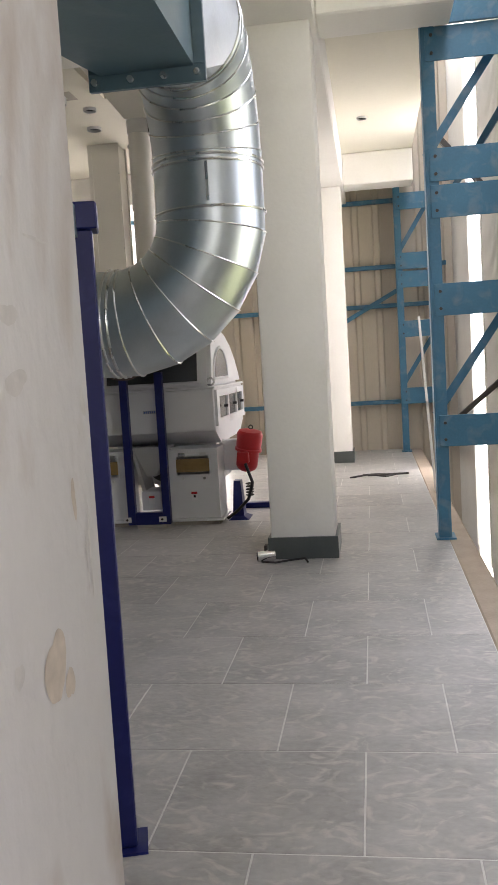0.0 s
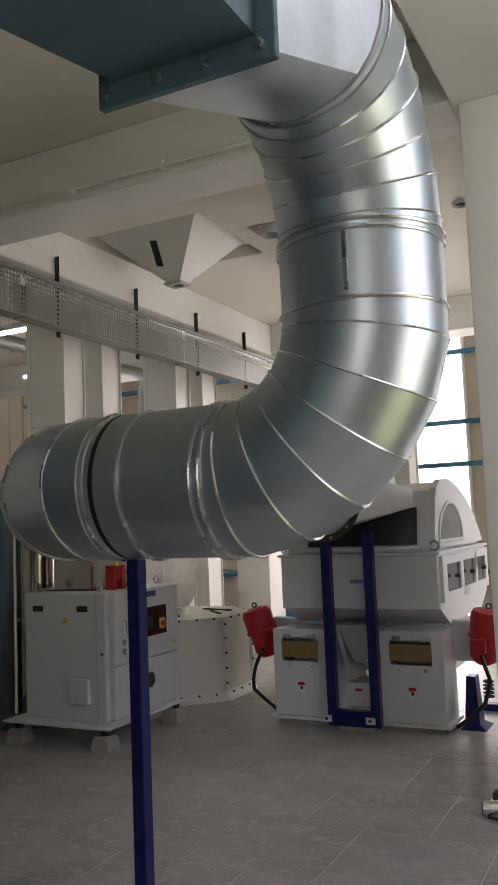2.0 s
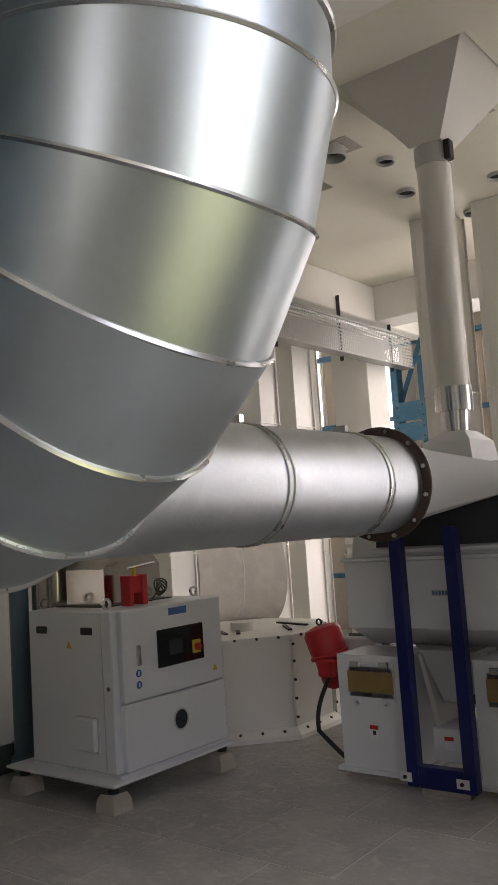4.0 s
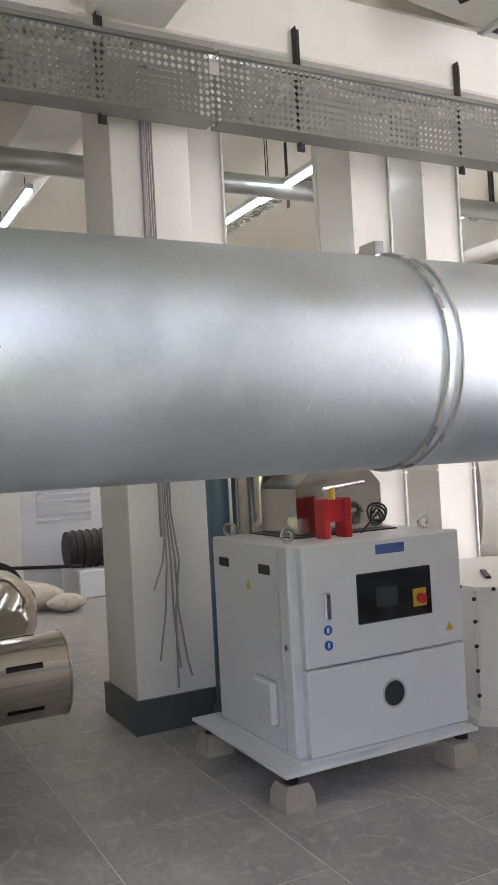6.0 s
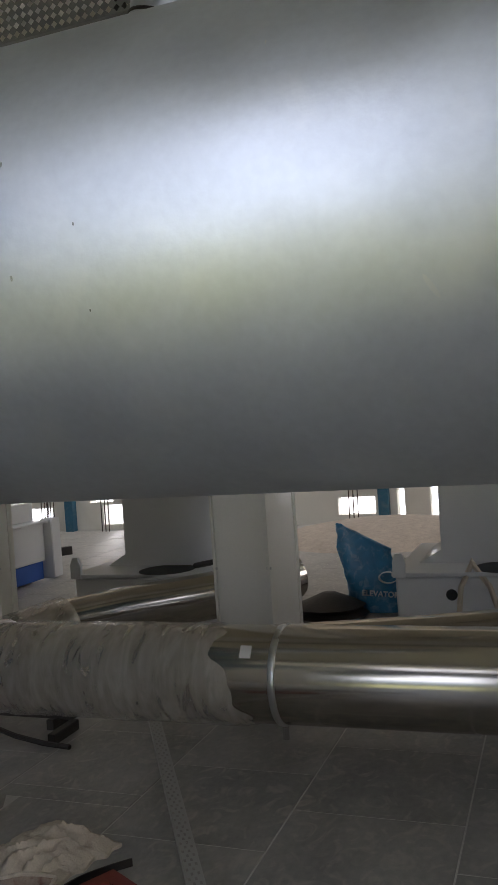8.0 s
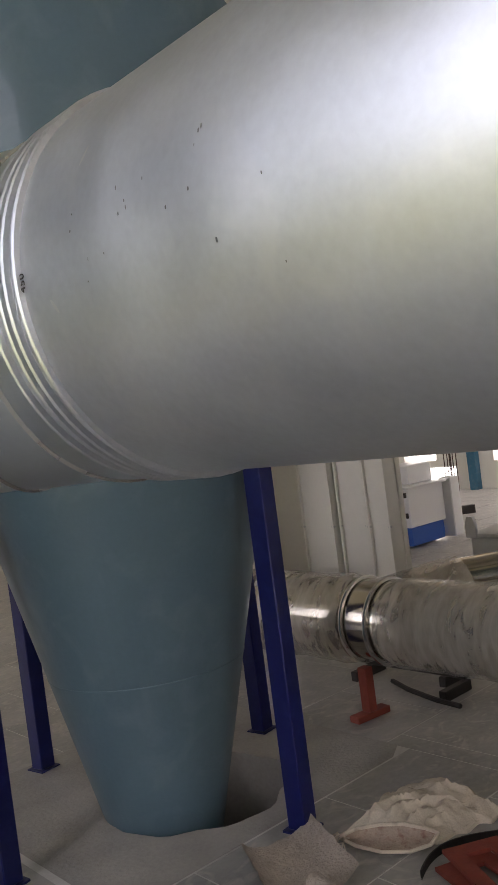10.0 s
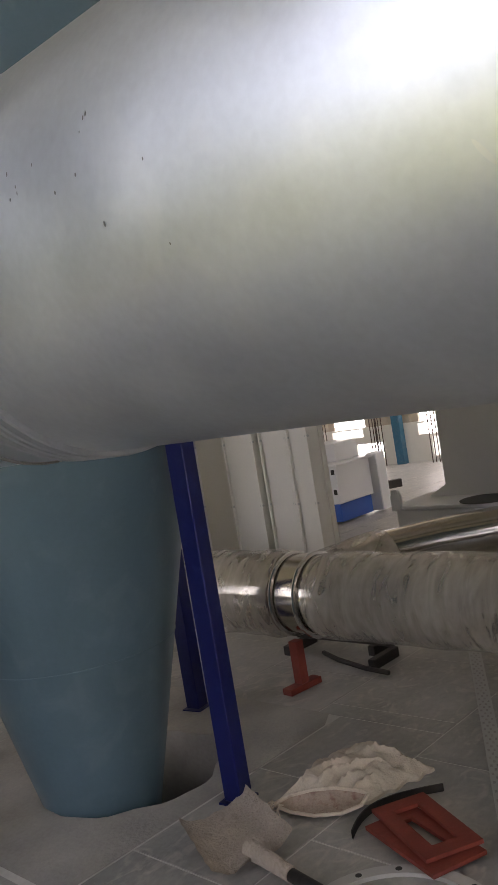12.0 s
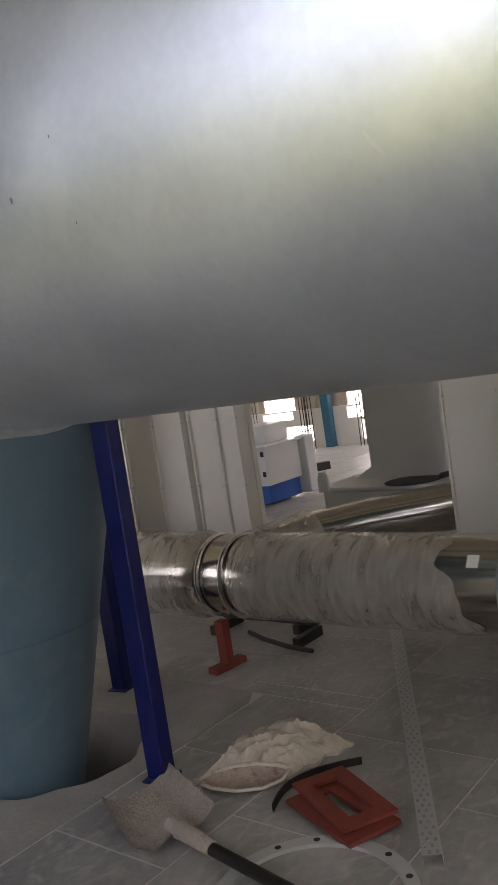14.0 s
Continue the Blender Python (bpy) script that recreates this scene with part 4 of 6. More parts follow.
for k in range(n):
    a = k * math.tau / n
    x, z = math.cos(a), math.sin(a)
    s = 1 / max(abs(x), abs(z))
    lo.append((AX + R * x, 6.634, AZ + R * z))
    hi.append((-1.90 + 0.40 * x * s, 7.07, 1.555 + 0.065 * z * s))
tr = thing("duct_transition", (AX, 6.64, 1.4), "white sheet-metal transition from round duct to flat hood", "duct piece")
part("skin", loft([lo, hi]), WHITE, tr, sharp=25)

# ---- spout from the ceiling ----
sp = thing("feed_spout", (-1.97, 7.52, 1.86), "white steel feed spout with a ceiling funnel", "spout")
part("pipe", rod((-1.97, 7.52, 2.06), (-1.97, 7.54, 3.50), 0.10, 36), WARMWHITE, sp)
part("collar", lathe([(0.108, 0), (0.108, 0.14)], (-1.97, 7.52, 1.98), seg=36), CHROME, sp, "bright steel collar")
part("neck", lathe([(0.075, 0), (0.085, 0.12)], (-1.97, 7.52, 1.86), seg=28), CHROME, sp)
part("clamp", lathe([(0.108, 0), (0.108, 0.12)], (-1.97, 7.54, 3.46), seg=36), GREY, sp, "grey clamp with a toggle latch")
part("latch", box(-1.87, -1.83, 7.47, 7.53, 3.46, 3.58, 0.006), DARKMET, sp)
part("funnel", loft([[(-1.97 + 0.10 * x, 7.54 + 0.10 * y, 3.58) for x, y in ((-1, -1), (1, -1), (1, 1), (-1, 1))], rect(-2.39, -1.55, 7.13, 7.97, 4.02)]), WARMWHITE, sp)

# ---- ceiling hopper ----
hop = thing("ceiling_hopper", (-3.74, 7.76, 3.55), "white inverted pyramid hopper hanging through the ceiling", "hopper")
part("pyramid", loft([rect(-3.80, -3.68, 7.70, 7.82, 3.60), rect(-4.33, -3.17, 7.17, 8.18, 4.06)]), WARMWHITE, hop)
part("outlet", wall_with_holes("y", 7.69, 0.005, -3.81, -3.67, 3.565, 3.60, []), WARMWHITE, hop)
part("outlet_flange", plan_with_holes(-3.83, -3.65, 7.67, 7.85, 3.585, 3.60, [(-3.79, -3.69, 7.71, 7.81)]), GREY, hop)
# black plate puts the outlet's inner shade into colour
part("outlet_mouth", box(-3.79, -3.69, 7.71, 7.81, 3.592, 3.598), BLACK, hop)
d = Vector((-3.76, 7.46, 3.80))
part("sight_slot", box(d.x - 0.032, d.x + 0.032, d.y - 0.004, d.y + 0.004, d.z - 0.13, d.z + 0.13, 0.002, turn(d, 49, "X") @ turn(d, 12, "Y")), BLACK, hop, "black sight slot")
setting("hopper_trim", box(-4.34, -3.16, 8.19, 8.36, 4.06, 4.10), PLASTER, "plastered edge of the ceiling opening", "trim")

for x, y, r, drop in ((-2.81, 7.80, 0.085, 0.07), (-2.63, 8.22, 0.06, 0.03), (-1.93, 7.98, 0.09, 0.08), (-2.60, 9.68, 0.07, 0.03), (-1.26, 8.12, 0.06, 0.03), (0.01, 9.48, 0.05, 0.02), (-2.80, 8.86, 0.07, 0.03), (-2.15, 9.1, 0.07, 0.03)):
    v = thing("ceiling_stub", (x, y, ZC), "short pipe stub poking through the ceiling", "pipe stub", "stubs in the ceiling")
    part("sleeve", lathe([(r, -drop), (r + 0.006, -drop), (r + 0.006, 0.001), (r, 0.001)], (x, y, ZC), seg=24, closed=True), GREY, v)
    # black disc colours in the shade inside the stub
    part("mouth", lathe([(r, -0.004), (r, -0.001)], (x, y, ZC), seg=24), BLACK, v)
    if r > 0.08:
        part("patch", plan_with_holes(x - 0.17, x + 0.17, y - 0.12, y + 0.12, ZC - 0.003, ZC, [(x - r, x + r, y - r, y + r)]), CONCRETE, v, "rough cut round the stub")

# ---- perforated cable tray ----


def perforated(x, y0, y1, z0, z1, pitch, hole):
    """A sheet in the plane of x with diamond holes in rows."""
    vs, fs = [], []
    nz = int((z1 - z0) / pitch)
    ny = int((y1 - y0) / pitch)
    for j in range(nz):
        for i in range(ny):
            ya, yb = y0 + i * pitch, y0 + (i + 1) * pitch
            za, zb = z0 + j * pitch, z0 + (j + 1) * pitch
            cy, cz, h = (ya + yb) / 2, (za + zb) / 2, hole / 2
            k = len(vs)
            vs += [(x, ya, za), (x, yb, za), (x, yb, zb), (x, ya, zb), (x, cy, cz - h * 1.25), (x, cy + h * 1.25, cz), (x, cy, cz + h * 1.25), (x, cy - h * 1.25, cz)]
            fs += [(k + a, k + (a + 1) % 4, k + 4 + (a + 1) % 4, k + 4 + a) for a in range(4)]
    me = bpy.data.meshes.new("sheet")
    me.from_pydata(vs, [], fs)
    bm = bmesh.new()
    bm.from_mesh(me)
    bpy.data.meshes.remove(me)
    bmesh.ops.remove_doubles(bm, verts=bm.verts, dist=0.0005)
    return bm


tray = thing("cable_tray", (-4.28, 8, 3.1), "perforated galvanised cable tray hung along the beam", "cable tray")
for y0, y1 in ((4.28, 6.25), (6.28, 8.6), (8.63, 11.55)):
    part("side", perforated(-4.20, y0, y1, 3.069, 3.40, 0.036, 0.0235), TRAY, tray, "perforated side sheet")
    part("side", perforated(-4.33, y0, y1, 3.069, 3.36, 0.036, 0.0235), TRAY, tray, "perforated side sheet")
    part("bottom_edge", box(-4.335, -4.195, y0, y1, 3.061, 3.069, 0.001), TRAY, tray)
    part("top_lip", box(-4.215, -4.195, y0, y1, 3.40, 3.425, 0.002), TRAY, tray)
part("far_run", perforated(-4.20, 1.2, 4.2, 3.069, 3.40, 0.036, 0.0235), TRAY, tray)
part("far_edge", box(-4.335, -4.195, 1.2, 4.2, 3.061, 3.069, 0.001), TRAY, tray)
part("end_lip", sweep([(-4.2, 4.05, 2.99), (-4.2, 4.22, 2.98), (-4.2, 4.32, 3.10), (-4.2, 4.40, 3.13)], 0.012, 6), GALVB, tray)
for y in (2.3, 3.4, 4.55, 5.70, 6.83, 7.98, 9.11, 10.24, 11.3):
    part("hanger", box(-4.348, -4.336, y - 0.022, y + 0.022, 3.02, 3.70, 0.001), DARKMET, tray, "rusty angle-iron hanger")
    part("hanger_lip", box(-4.336, -4.305, y - 0.022, y - 0.016, 3.02, 3.70, 0.001), DARKMET, tray)
rnd = random.Random(4)
for k in range(7):
    cabl = thing("tray_cable", (-4.25, 8, 3.4), "grey power cable laid along the tray", "cable", "cables in the tray")
    x, z = -4.31 + k * 0.014, 3.40 + rnd.random() * 0.025
    pts = [(x + rnd.uniform(-0.012, 0.012), 1.3 + i * 0.68, z + rnd.uniform(-0.012, 0.014)) for i in range(16)]
    part("cable", sweep(pts, 0.009 + 0.004 * (k % 3), 6), (CABLE, BLACK, GALVB)[k % 3], cabl)

# conduit and loose cables down the column
cd = thing("column_cables", (-4.47, 5.98, 0), "grey cables running down the column and splaying loose", "cables")
for k in range(4):
    y = 5.965 + k * 0.013
    sway = (-0.055, 0.02, 0.055, -0.015)[k]
    pts = [(-4.478, y, 3.14), (-4.478, y, 2.0), (-4.478, y, 1.1), (-4.47, y + 0.01 * k, 0.85), (-4.46, y + sway * 0.4, 0.6), (-4.45, y + sway, 0.44 - 0.05 * k), (-4.44, y + sway * 1.3, 0.36 - 0.05 * k)]
    part("cable", sweep(pts, 0.0055, 8), CABLE, cd)
part("conduit", rod((-4.476, 5.95, 0.98), (-4.476, 5.95, 3.14), 0.011, 10), CABLE, cd)
part("loose_end", sweep([(-4.47, 5.96, 0.98), (-4.44, 5.93, 0.85), (-4.42, 5.87, 0.72)], 0.005, 8), CABLE, cd)

# ---- elevator legs ----


def trunk(x0, x1, y0, y1, top, label, low=0.0):
    t = thing("elevator_leg", ((x0 + x1) / 2, (y0 + y1) / 2, low), label, "elevator leg", "bucket elevator legs")
    part("casing", box(x0, x1, y0, y1, low, top, 0.004), WARMWHITE, t)
    for sx, sy in ((x1, y1), (x1, y0), (x0, y1), (x0, y0)):
        part("corner_flange", box(sx - 0.022, sx + 0.022, sy - 0.006, sy + 0.006, low, top), WARMWHITE, t)
    z = low + 0.25
    while z < top - 0.1:
        for sx, sy in ((x1, y0), (x1, y1)):
            part("bolt", rod((sx + 0.014, sy + 0.012 * (1 if sy == y1 else -1), z), (sx + 0.014, sy - 0.012 * (1 if sy == y1 else -1), z), 0.008, 6), GREY, t)
        z += 0.42
    for z in (low + 1.2, low + 2.4):
        part("joint_flange", box(x0 - 0.02, x1 + 0.02, y0 - 0.02, y1 + 0.02, z, z + 0.012), WARMWHITE, t)
    return t


white_leg = "cream painted bolted elevator casing rising to the ceiling"
for x0, x1, y0, y1 in ((-5.30, -5.0, 6.42, 6.66), (-5.25, -4.85, 7.50, 7.80), (-5.25, -4.85, 8.08, 8.39), (-5.25, -4.85, 9.46, 9.76), (-5.25, -4.85, 10.06, 10.40), (-3.08, -2.76, 9.5, 9.82), (-2.52, -2.22, 9.5, 9.82),
                       (-5.72, -5.25, 3.26, 3.56), (-5.75, -5.36, 0.78, 1.10), (-5.7, -5.3, 1.13, 1.40), (-5.55, -5.33, 1.44, 1.66), (-5.42, -5.3, 1.70, 1.86), (-5.75, -5.35, 11.0, 11.3)):
    trunk(x0, x1, y0, y1, ZC, white_leg)

# ---- upper pipes and lamps of the far bay ----
up = thing("overhead_pipe", (-6.0, 7, 3.4), "grey galvanised pipe hung under the far ceiling", "pipe")
part("run", sweep([(-6.0, 4.55, 3.36), (-6.0, 5.4, 3.40), (-5.9, 10.35, 3.40)], 0.078, 20), PIPEGREY, up)
part("elbow", sweep([(-6.0, 4.55, 3.36), (-5.9, 4.38, 3.34), (-5.72, 4.2, 3.46), (-5.62, 4.12, 3.62), (-5.6, 4.1, 3.95)], 0.075, 20), PIPEGREY, up)
part("drop", rod((-5.56, 4.06, 3.60), (-5.54, 4.04, 3.30), 0.075, 20), PIPEGREY, up)
# black disc as the shaded inside of the open drop pipe
part("drop_mouth", rod((-5.54, 4.04, 3.302), (-5.54, 4.04, 3.296), 0.068, 20), BLACK, up)
for y in (5.0, 6.5, 8.1, 9.6):
    part("band", hoop((-5.97, y, 3.40), (0, 1, 0), 0.078, 0.012, 0.008, 20), PIPEGREY, up)
    part("hanger", box(-5.99, -5.95, y + 0.2, y + 0.23, 3.47, ZC), DARKMET, up)
part("end_elbow", sweep([(-5.9, 10.35, 3.40), (-5.92, 10.5, 3.36), (-6.0, 10.55, 3.2), (-6.05, 10.55, 2.3)], 0.078, 20), PIPEGREY, up)
for x, y in ((-7.2, 5.88), (-6.62, 7.64), (-5.72, 7.66), (-7.8, 7.62), (-6.6, 9.6)):
    lamp = thing("tube_lamp", (x, y, 3.5), "lit fluorescent tube lamp under a white batten", "lamp", "tube lamps")
    part("batten", box(x - 0.6, x + 0.6, y - 0.03, y + 0.03, 3.42, 3.46, 0.004), WHITE, lamp)
    part("tube", rod((x - 0.58, y, 3.40), (x + 0.58, y, 3.40), 0.018, 10), TUBELIGHT, lamp, "glowing white tube")
    for s in (-0.45, 0.45):
        part("suspension", rod((x + s, y, 3.46), (x + s, y, ZC), 0.004, 6), DARKMET, lamp)
lt = thing("ladder_tray", (-6.5, 7.85, 3.5), "narrow perforated tray beside the tube lamps", "cable tray")
part("rail", box(-8.3, -5.1, 7.83, 7.835, 3.48, 3.54), GALVB, lt)
part("rail", box(-8.3, -5.1, 7.95, 7.955, 3.48, 3.54), GALVB, lt)
for k in range(40):
    part("rung", box(-8.28 + k * 0.08, -8.25 + k * 0.08, 7.835, 7.95, 3.482, 3.49), GALVB, lt)
for x in (-7.9, -6.4):
    part("hanger", box(x, x + 0.04, 7.955, 7.96, 3.4, ZC), DARKMET, lt)

# vertical galvanised pipe that turns towards the far cyclone
vp = thing("vertical_duct", (-3.62, 4.0, 2.2), "galvanised gored pipe dropping from the ceiling", "duct")
bp = arc((-3.62, 3.55, 2.80), (0, 0.45, 0), (0, 0, -0.45), 4)
part("drop", rod((-3.62, 4.0, ZC), (-3.62, 4.0, 2.80), 0.165, 40), GALV, vp)
part("bend", sweep(bp + [Vector((-3.5, 3.25, 2.35)), Vector((-3.3, 2.85, 2.35))], 0.166, 40), GALV, vp, sharp=15)
for p, dr in ((Vector((-3.62, 4.0, 2.80)), (0, 0, 1)), (bp[1], (0, -0.38, -0.92)), (bp[2], (0, -0.7, -0.7)), (bp[3], (0, -0.92, -0.38)), (Vector((-3.62, 4.0, 3.3)), (0, 0, 1))):
    part("rim", hoop(p, dr, 0.168, 0.005, 0.006, 40), DARKMET, vp)

# ---- steel columns beside the slab edge ----


def laced(x0, x1, y, z1, label, skip=False):
    c = thing("steel_column", ((x0 + x1) / 2, y, 0), label, "steel column", "laced steel columns")
    part("base", box(x0 - 0.02, x0 + 0.12, y - 0.03, y + 0.18, 0.004, 0.016), STEELBLUE, c)
    for x in (x0, x1 - 0.09):
        part("web", box(x, x + 0.012, y, y + 0.15, 0.016, z1, 0.002), STEELBLUE, c)
        part("flange", box(x + 0.012, x + 0.09, y, y + 0.012, 0.016, z1, 0.002), STEELBLUE, c)
        part("flange", box(x + 0.012, x + 0.09, y + 0.138, y + 0.15, 0.016, z1, 0.002), STEELBLUE, c)
    for z in (0.68, 1.61, 2.29, 2.54, 3.35):
        if z < z1:
            part("batten", box(x0 + 0.03, x1 + 0.0, y - 0.014, y - 0.002, z, z + 0.225, 0.002), STEELBLUE, c)
            for xx in (x0 + 0.07, x1 - 0.05):
                for zz in (z + 0.05, z + 0.17):
                    part("bolt", rod((xx, y - 0.024, zz), (xx, y - 0.013, zz), 0.012, 6), DARKMET, c)
    for z in (0.9, 2.75):
        d = Vector((x1 - x0 - 0.1, 0, 0.8))
        part("lacing", box(x0 + 0.02, x0 + 0.02 + d.length, y + 0.16, y + 0.172, z - 0.03, z + 0.03, 0, turn((x0 + 0.02, y, z), -math.degrees(math.atan2(0.8, x1 - x0 - 0.1)), "Y")), STEELBLUE, c)
    return c


laced(0.43, 1.09, 6.13, 6.0, "weathered sky-blue laced steel column at the slab edge")
laced(0.39, 1.0, 11.95, 6.0, "sky-blue laced steel column against the end cladding")
laced(-4.76, -4.30, 12.02, 3.3, "sky-blue steel column beside the end window")
gus = thing("steel_bracket", (0.72, 6.1, 3.5), "dark blue bolted gusset bracket on the steel column", "bracket")
part("plate", loft([[(0.50, y, 3.58), (1.15, y, 3.58), (1.15, y, 4.1), (0.72, y, 4.1)] for y in (6.08, 6.112)]), STEELBLUE, gus)
for p, q, w in (((1.12, 6.35, 3.25), (0.62, 7.9, 2.55), 0.035), ((1.14, 6.6, 2.25), (0.62, 7.2, 3.1), 0.03), ((1.14, 7.0, 1.2), (0.7, 8.4, 0.62), 0.03)):
    br = thing("steel_brace", p, "grey-blue diagonal steel brace beside the column", "brace", "braces")
    part("bar", rod(p, q, w, 4), DARKMET if w < 0.032 else STEELBLUE, br)
pl = thing("wooden_plank", (0.60, 8.6, 0.0), "pale wooden plank leaning beside the slab edge", "plank")
part("board", loft([rect(0.56, 0.58, 8.3, 8.42, 0.004), rect(0.50, 0.52, 9.0, 9.12, 1.75)]), WARMWHITE, pl)
win = thing("strip_frame", (1.19, 9.8, -1), "thin white frame of the tall bright opening", "window frame")
for y in (9.2, 10.37):
    part("jamb", box(1.185, 1.215, y, y + 0.03, -1.0, 6.0), WARMWHITE, win)
# frame bars of the end windows
for x0, x1, z0, z1, name in ((-3.5, -2.2, 0.1, 3.85, "window_1"), (-7.3, -5.95, 1.3, 3.9, "window_2")):
    w = thing(name, ((x0 + x1) / 2, 12.4, z0), "tall bright window opening in the end cladding", "window", "", "structure")
    for x in (x0, x1 - 0.04):
        part("jamb", box(x, x + 0.04, 12.38, 12.44, z0, z1), WARMWHITE, w)
    part("head", box(x0 + 0.04, x1 - 0.04, 12.38, 12.44, z1 - 0.04, z1), WARMWHITE, w)
    part("sill", box(x0 + 0.04, x1 - 0.04, 12.36, 12.46, z0, z0 + 0.04), WARMWHITE, w)
cp = thing("ceiling_conduit", (-2.5, 5.3, 3.4), "cream conduit pipe along the cross beam", "conduit")
part("pipe", rod((-4.3, 5.58, 3.60), (-0.9, 5.58, 3.60), 0.014, 10), WARMWHITE, cp)
for x in (-3.9, -3.2, -2.5, -1.8):
    part("clip", box(x - 0.012, x + 0.012, 5.56, 5.62, 3.58, 3.625), WARMWHITE, cp)

# ---- steel tubes on the floor ----
tube = thing("steel_tube", (-4.3, 4.4, 0.2), "polished stainless spouting tube with slots at its open end", "tube")
TZ, TR = 0.42, 0.19
slots = bmesh.new()
seg = 48
ys = [3.62, 4.9, 5.08, 5.24, 5.36]
rows = []
for y in ys:
    rows.append([slots.verts.new((-4.3 - 0.02 * (y - 3.8) + TR * math.cos(k * math.tau / seg), y, TZ + TR * math.sin(k * math.tau / seg))) for k in range(seg)])
for i, (a, b) in enumerate(zip(rows, rows[1:])):
    for k in range(seg):
        if i == 2 and k in (3, 11, 19, 43, 35, 27):
            continue
        slots.faces.new((a[k], a[(k + 1) % seg], b[(k + 1) % seg], b[k]))
part("shell", slots, STAINLESS, tube)
# dark core inside the shell gives the slots and open end their shade
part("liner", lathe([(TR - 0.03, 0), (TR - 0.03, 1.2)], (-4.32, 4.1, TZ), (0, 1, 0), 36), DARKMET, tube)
part("rolled_end", hoop((-4.33, 5.36, TZ), (0, 1, 0), TR, 0.006, 0.004, 48), STAINLESS, tube)
for y in (3.93, 4.96):
    x = -4.3 - 0.02 * (y - 3.8)
    part("clamp", hoop((x, y, TZ), (0, 1, 0), TR, 0.016, 0.008, 48), GALVB, tube, "zinc pipe clamp")
    part("clamp_bolt", rod((x + 0.05, y, TZ - TR - 0.05), (x + 0.05, y, TZ - TR + 0.02), 0.013, 8), CHROME, tube)
part("sticker", box(-4.155, -4.152, 3.80, 3.845, TZ + 0.095, TZ + 0.145, 0, turn((-4.16, 3.8, TZ + 0.12), -38, "Y")), PAPER, tube, "small white sticker")
wob = random.Random(7)
ph = [wob.uniform(0, 6.28) for _ in range(12)]


def crumple(amp):
    """Folds of loose film: broad folds with finer creases on them."""
    return lambda i, a: amp * (noise.noise(Vector((1.6 * math.cos(a), 1.6 * math.sin(a), i * 0.16))) + 0.6 * noise.noise(Vector((5 * math.cos(a) + i * 0.12, 5 * math.sin(a), i * 0.45)))
                               + 0.35 * abs(noise.noise(Vector((11 * math.cos(a), 11 * math.sin(a) + i * 0.3, i * 0.7)))))


wt = thing("wrapped_tube", (-4.25, 2.9, 0.2), "stainless tube covered in crinkled clear plastic wrap", "tube")
part("tube_core", rod((-4.297, 3.63, TZ), (-4.22, 0.4, TZ), TR - 0.004, 40), STAINLESS, wt)
film = sweep([(-4.297 + 0.024 * (3.70 - y), y, TZ - 0.004) for y in [3.74 - 0.03 * k for k in range(37)]], [TR + 0.008 - 0.0045 * max(0, 2 - min(k, 36 - k)) for k in range(37)], 90, False, crumple(0.024))
for v in film.verts:
    # the film hangs in a ragged slant at its end
    if v.co.y > 3.45:
        v.co.y += (v.co.y - 3.45) / 0.29 * (0.33 * (TZ + 0.06 - v.co.z) + 0.05 * noise.noise(v.co * 14))
part("wrap", film, WRAP, wt, "crinkled clear plastic wrap", 80)
part("wrap", sweep([(-4.297 + 0.024 * (3.70 - y), y, TZ - 0.004) for y in [2.46 - 0.03 * k for k in range(58)]], [TR + 0.014 - 0.0065 * max(0, 2 - min(k, 57 - k)) for k in range(58)], 90, False, crumple(0.06)), WRAP, wt, "crinkled plastic wrap", 80)
for y in (2.49, 2.63):
    part("rim", hoop((-4.265, y, TZ), (0, 1, 0), TR, 0.010, 0.012, 48), CHROME, wt, "bright coupling rim")

for x, y, c in ((-4.50, 5.01, DARKMET), (-4.15, 2.535, REDOX)):
    s = thing("tube_stand", (x, y, 0), "low welded steel stand under the tube", "stand", "tube stands")
    part("post", box(x - 0.025, x + 0.025, y - 0.025, y + 0.025, 0.03, TZ - TR + (0.10 if c is DARKMET else 0), 0.003), c, s)
    part("foot", box(x - 0.03, x + 0.03, y - 0.10, y + 0.10, 0.0, 0.03, 0.003, turn((x, y, 0), 40 if c is DARKMET else 84)), c, s)
hs = thing("iron_trestle", (-4.6, 2.5, 0), "rusty dark angle-iron trestle lying on the floor", "trestle")
part("bar", box(-4.68, -4.64, 2.1, 2.72, 0.05, 0.09, 0.003), DARKMET, hs)
part("bar", box(-4.66, -4.45, 2.70, 2.74, 0.0, 0.05, 0.003), DARKMET, hs)
part("bar", box(-4.80, -4.62, 2.58, 2.62, 0.0, 0.05, 0.003), DARKMET, hs)
part("bar", box(-4.74, -4.5, 2.12, 2.16, 0.0, 0.05, 0.003), DARKMET, hs)
part("bent_bar", sweep([(-4.55, 2.35, 0.02), (-4.48, 2.5, 0.02), (-4.42, 2.7, 0.02), (-4.40, 2.85, 0.02)], 0.012, 6), DARKMET, hs)

ct = thing("curved_tube", (-5.1, 4.8, 0.2), "bent stainless spouting tube from a machine outlet", "tube", "curved tubes")
part("bend", sweep([(-5.95, 5.30, 0.62), (-5.62, 5.32, 0.62), (-5.34, 5.33, 0.59), (-5.17, 5.29, 0.54), (-5.05, 5.21, 0.49), (-4.97, 5.08, 0.44), (-4.92, 4.8, 0.39), (-4.90, 4.4, 0.355), (-4.86, 3.9, 0.325), (-4.82, 3.5, 0.30)], 0.16, 36), STAINLESS, ct, sharp=24)
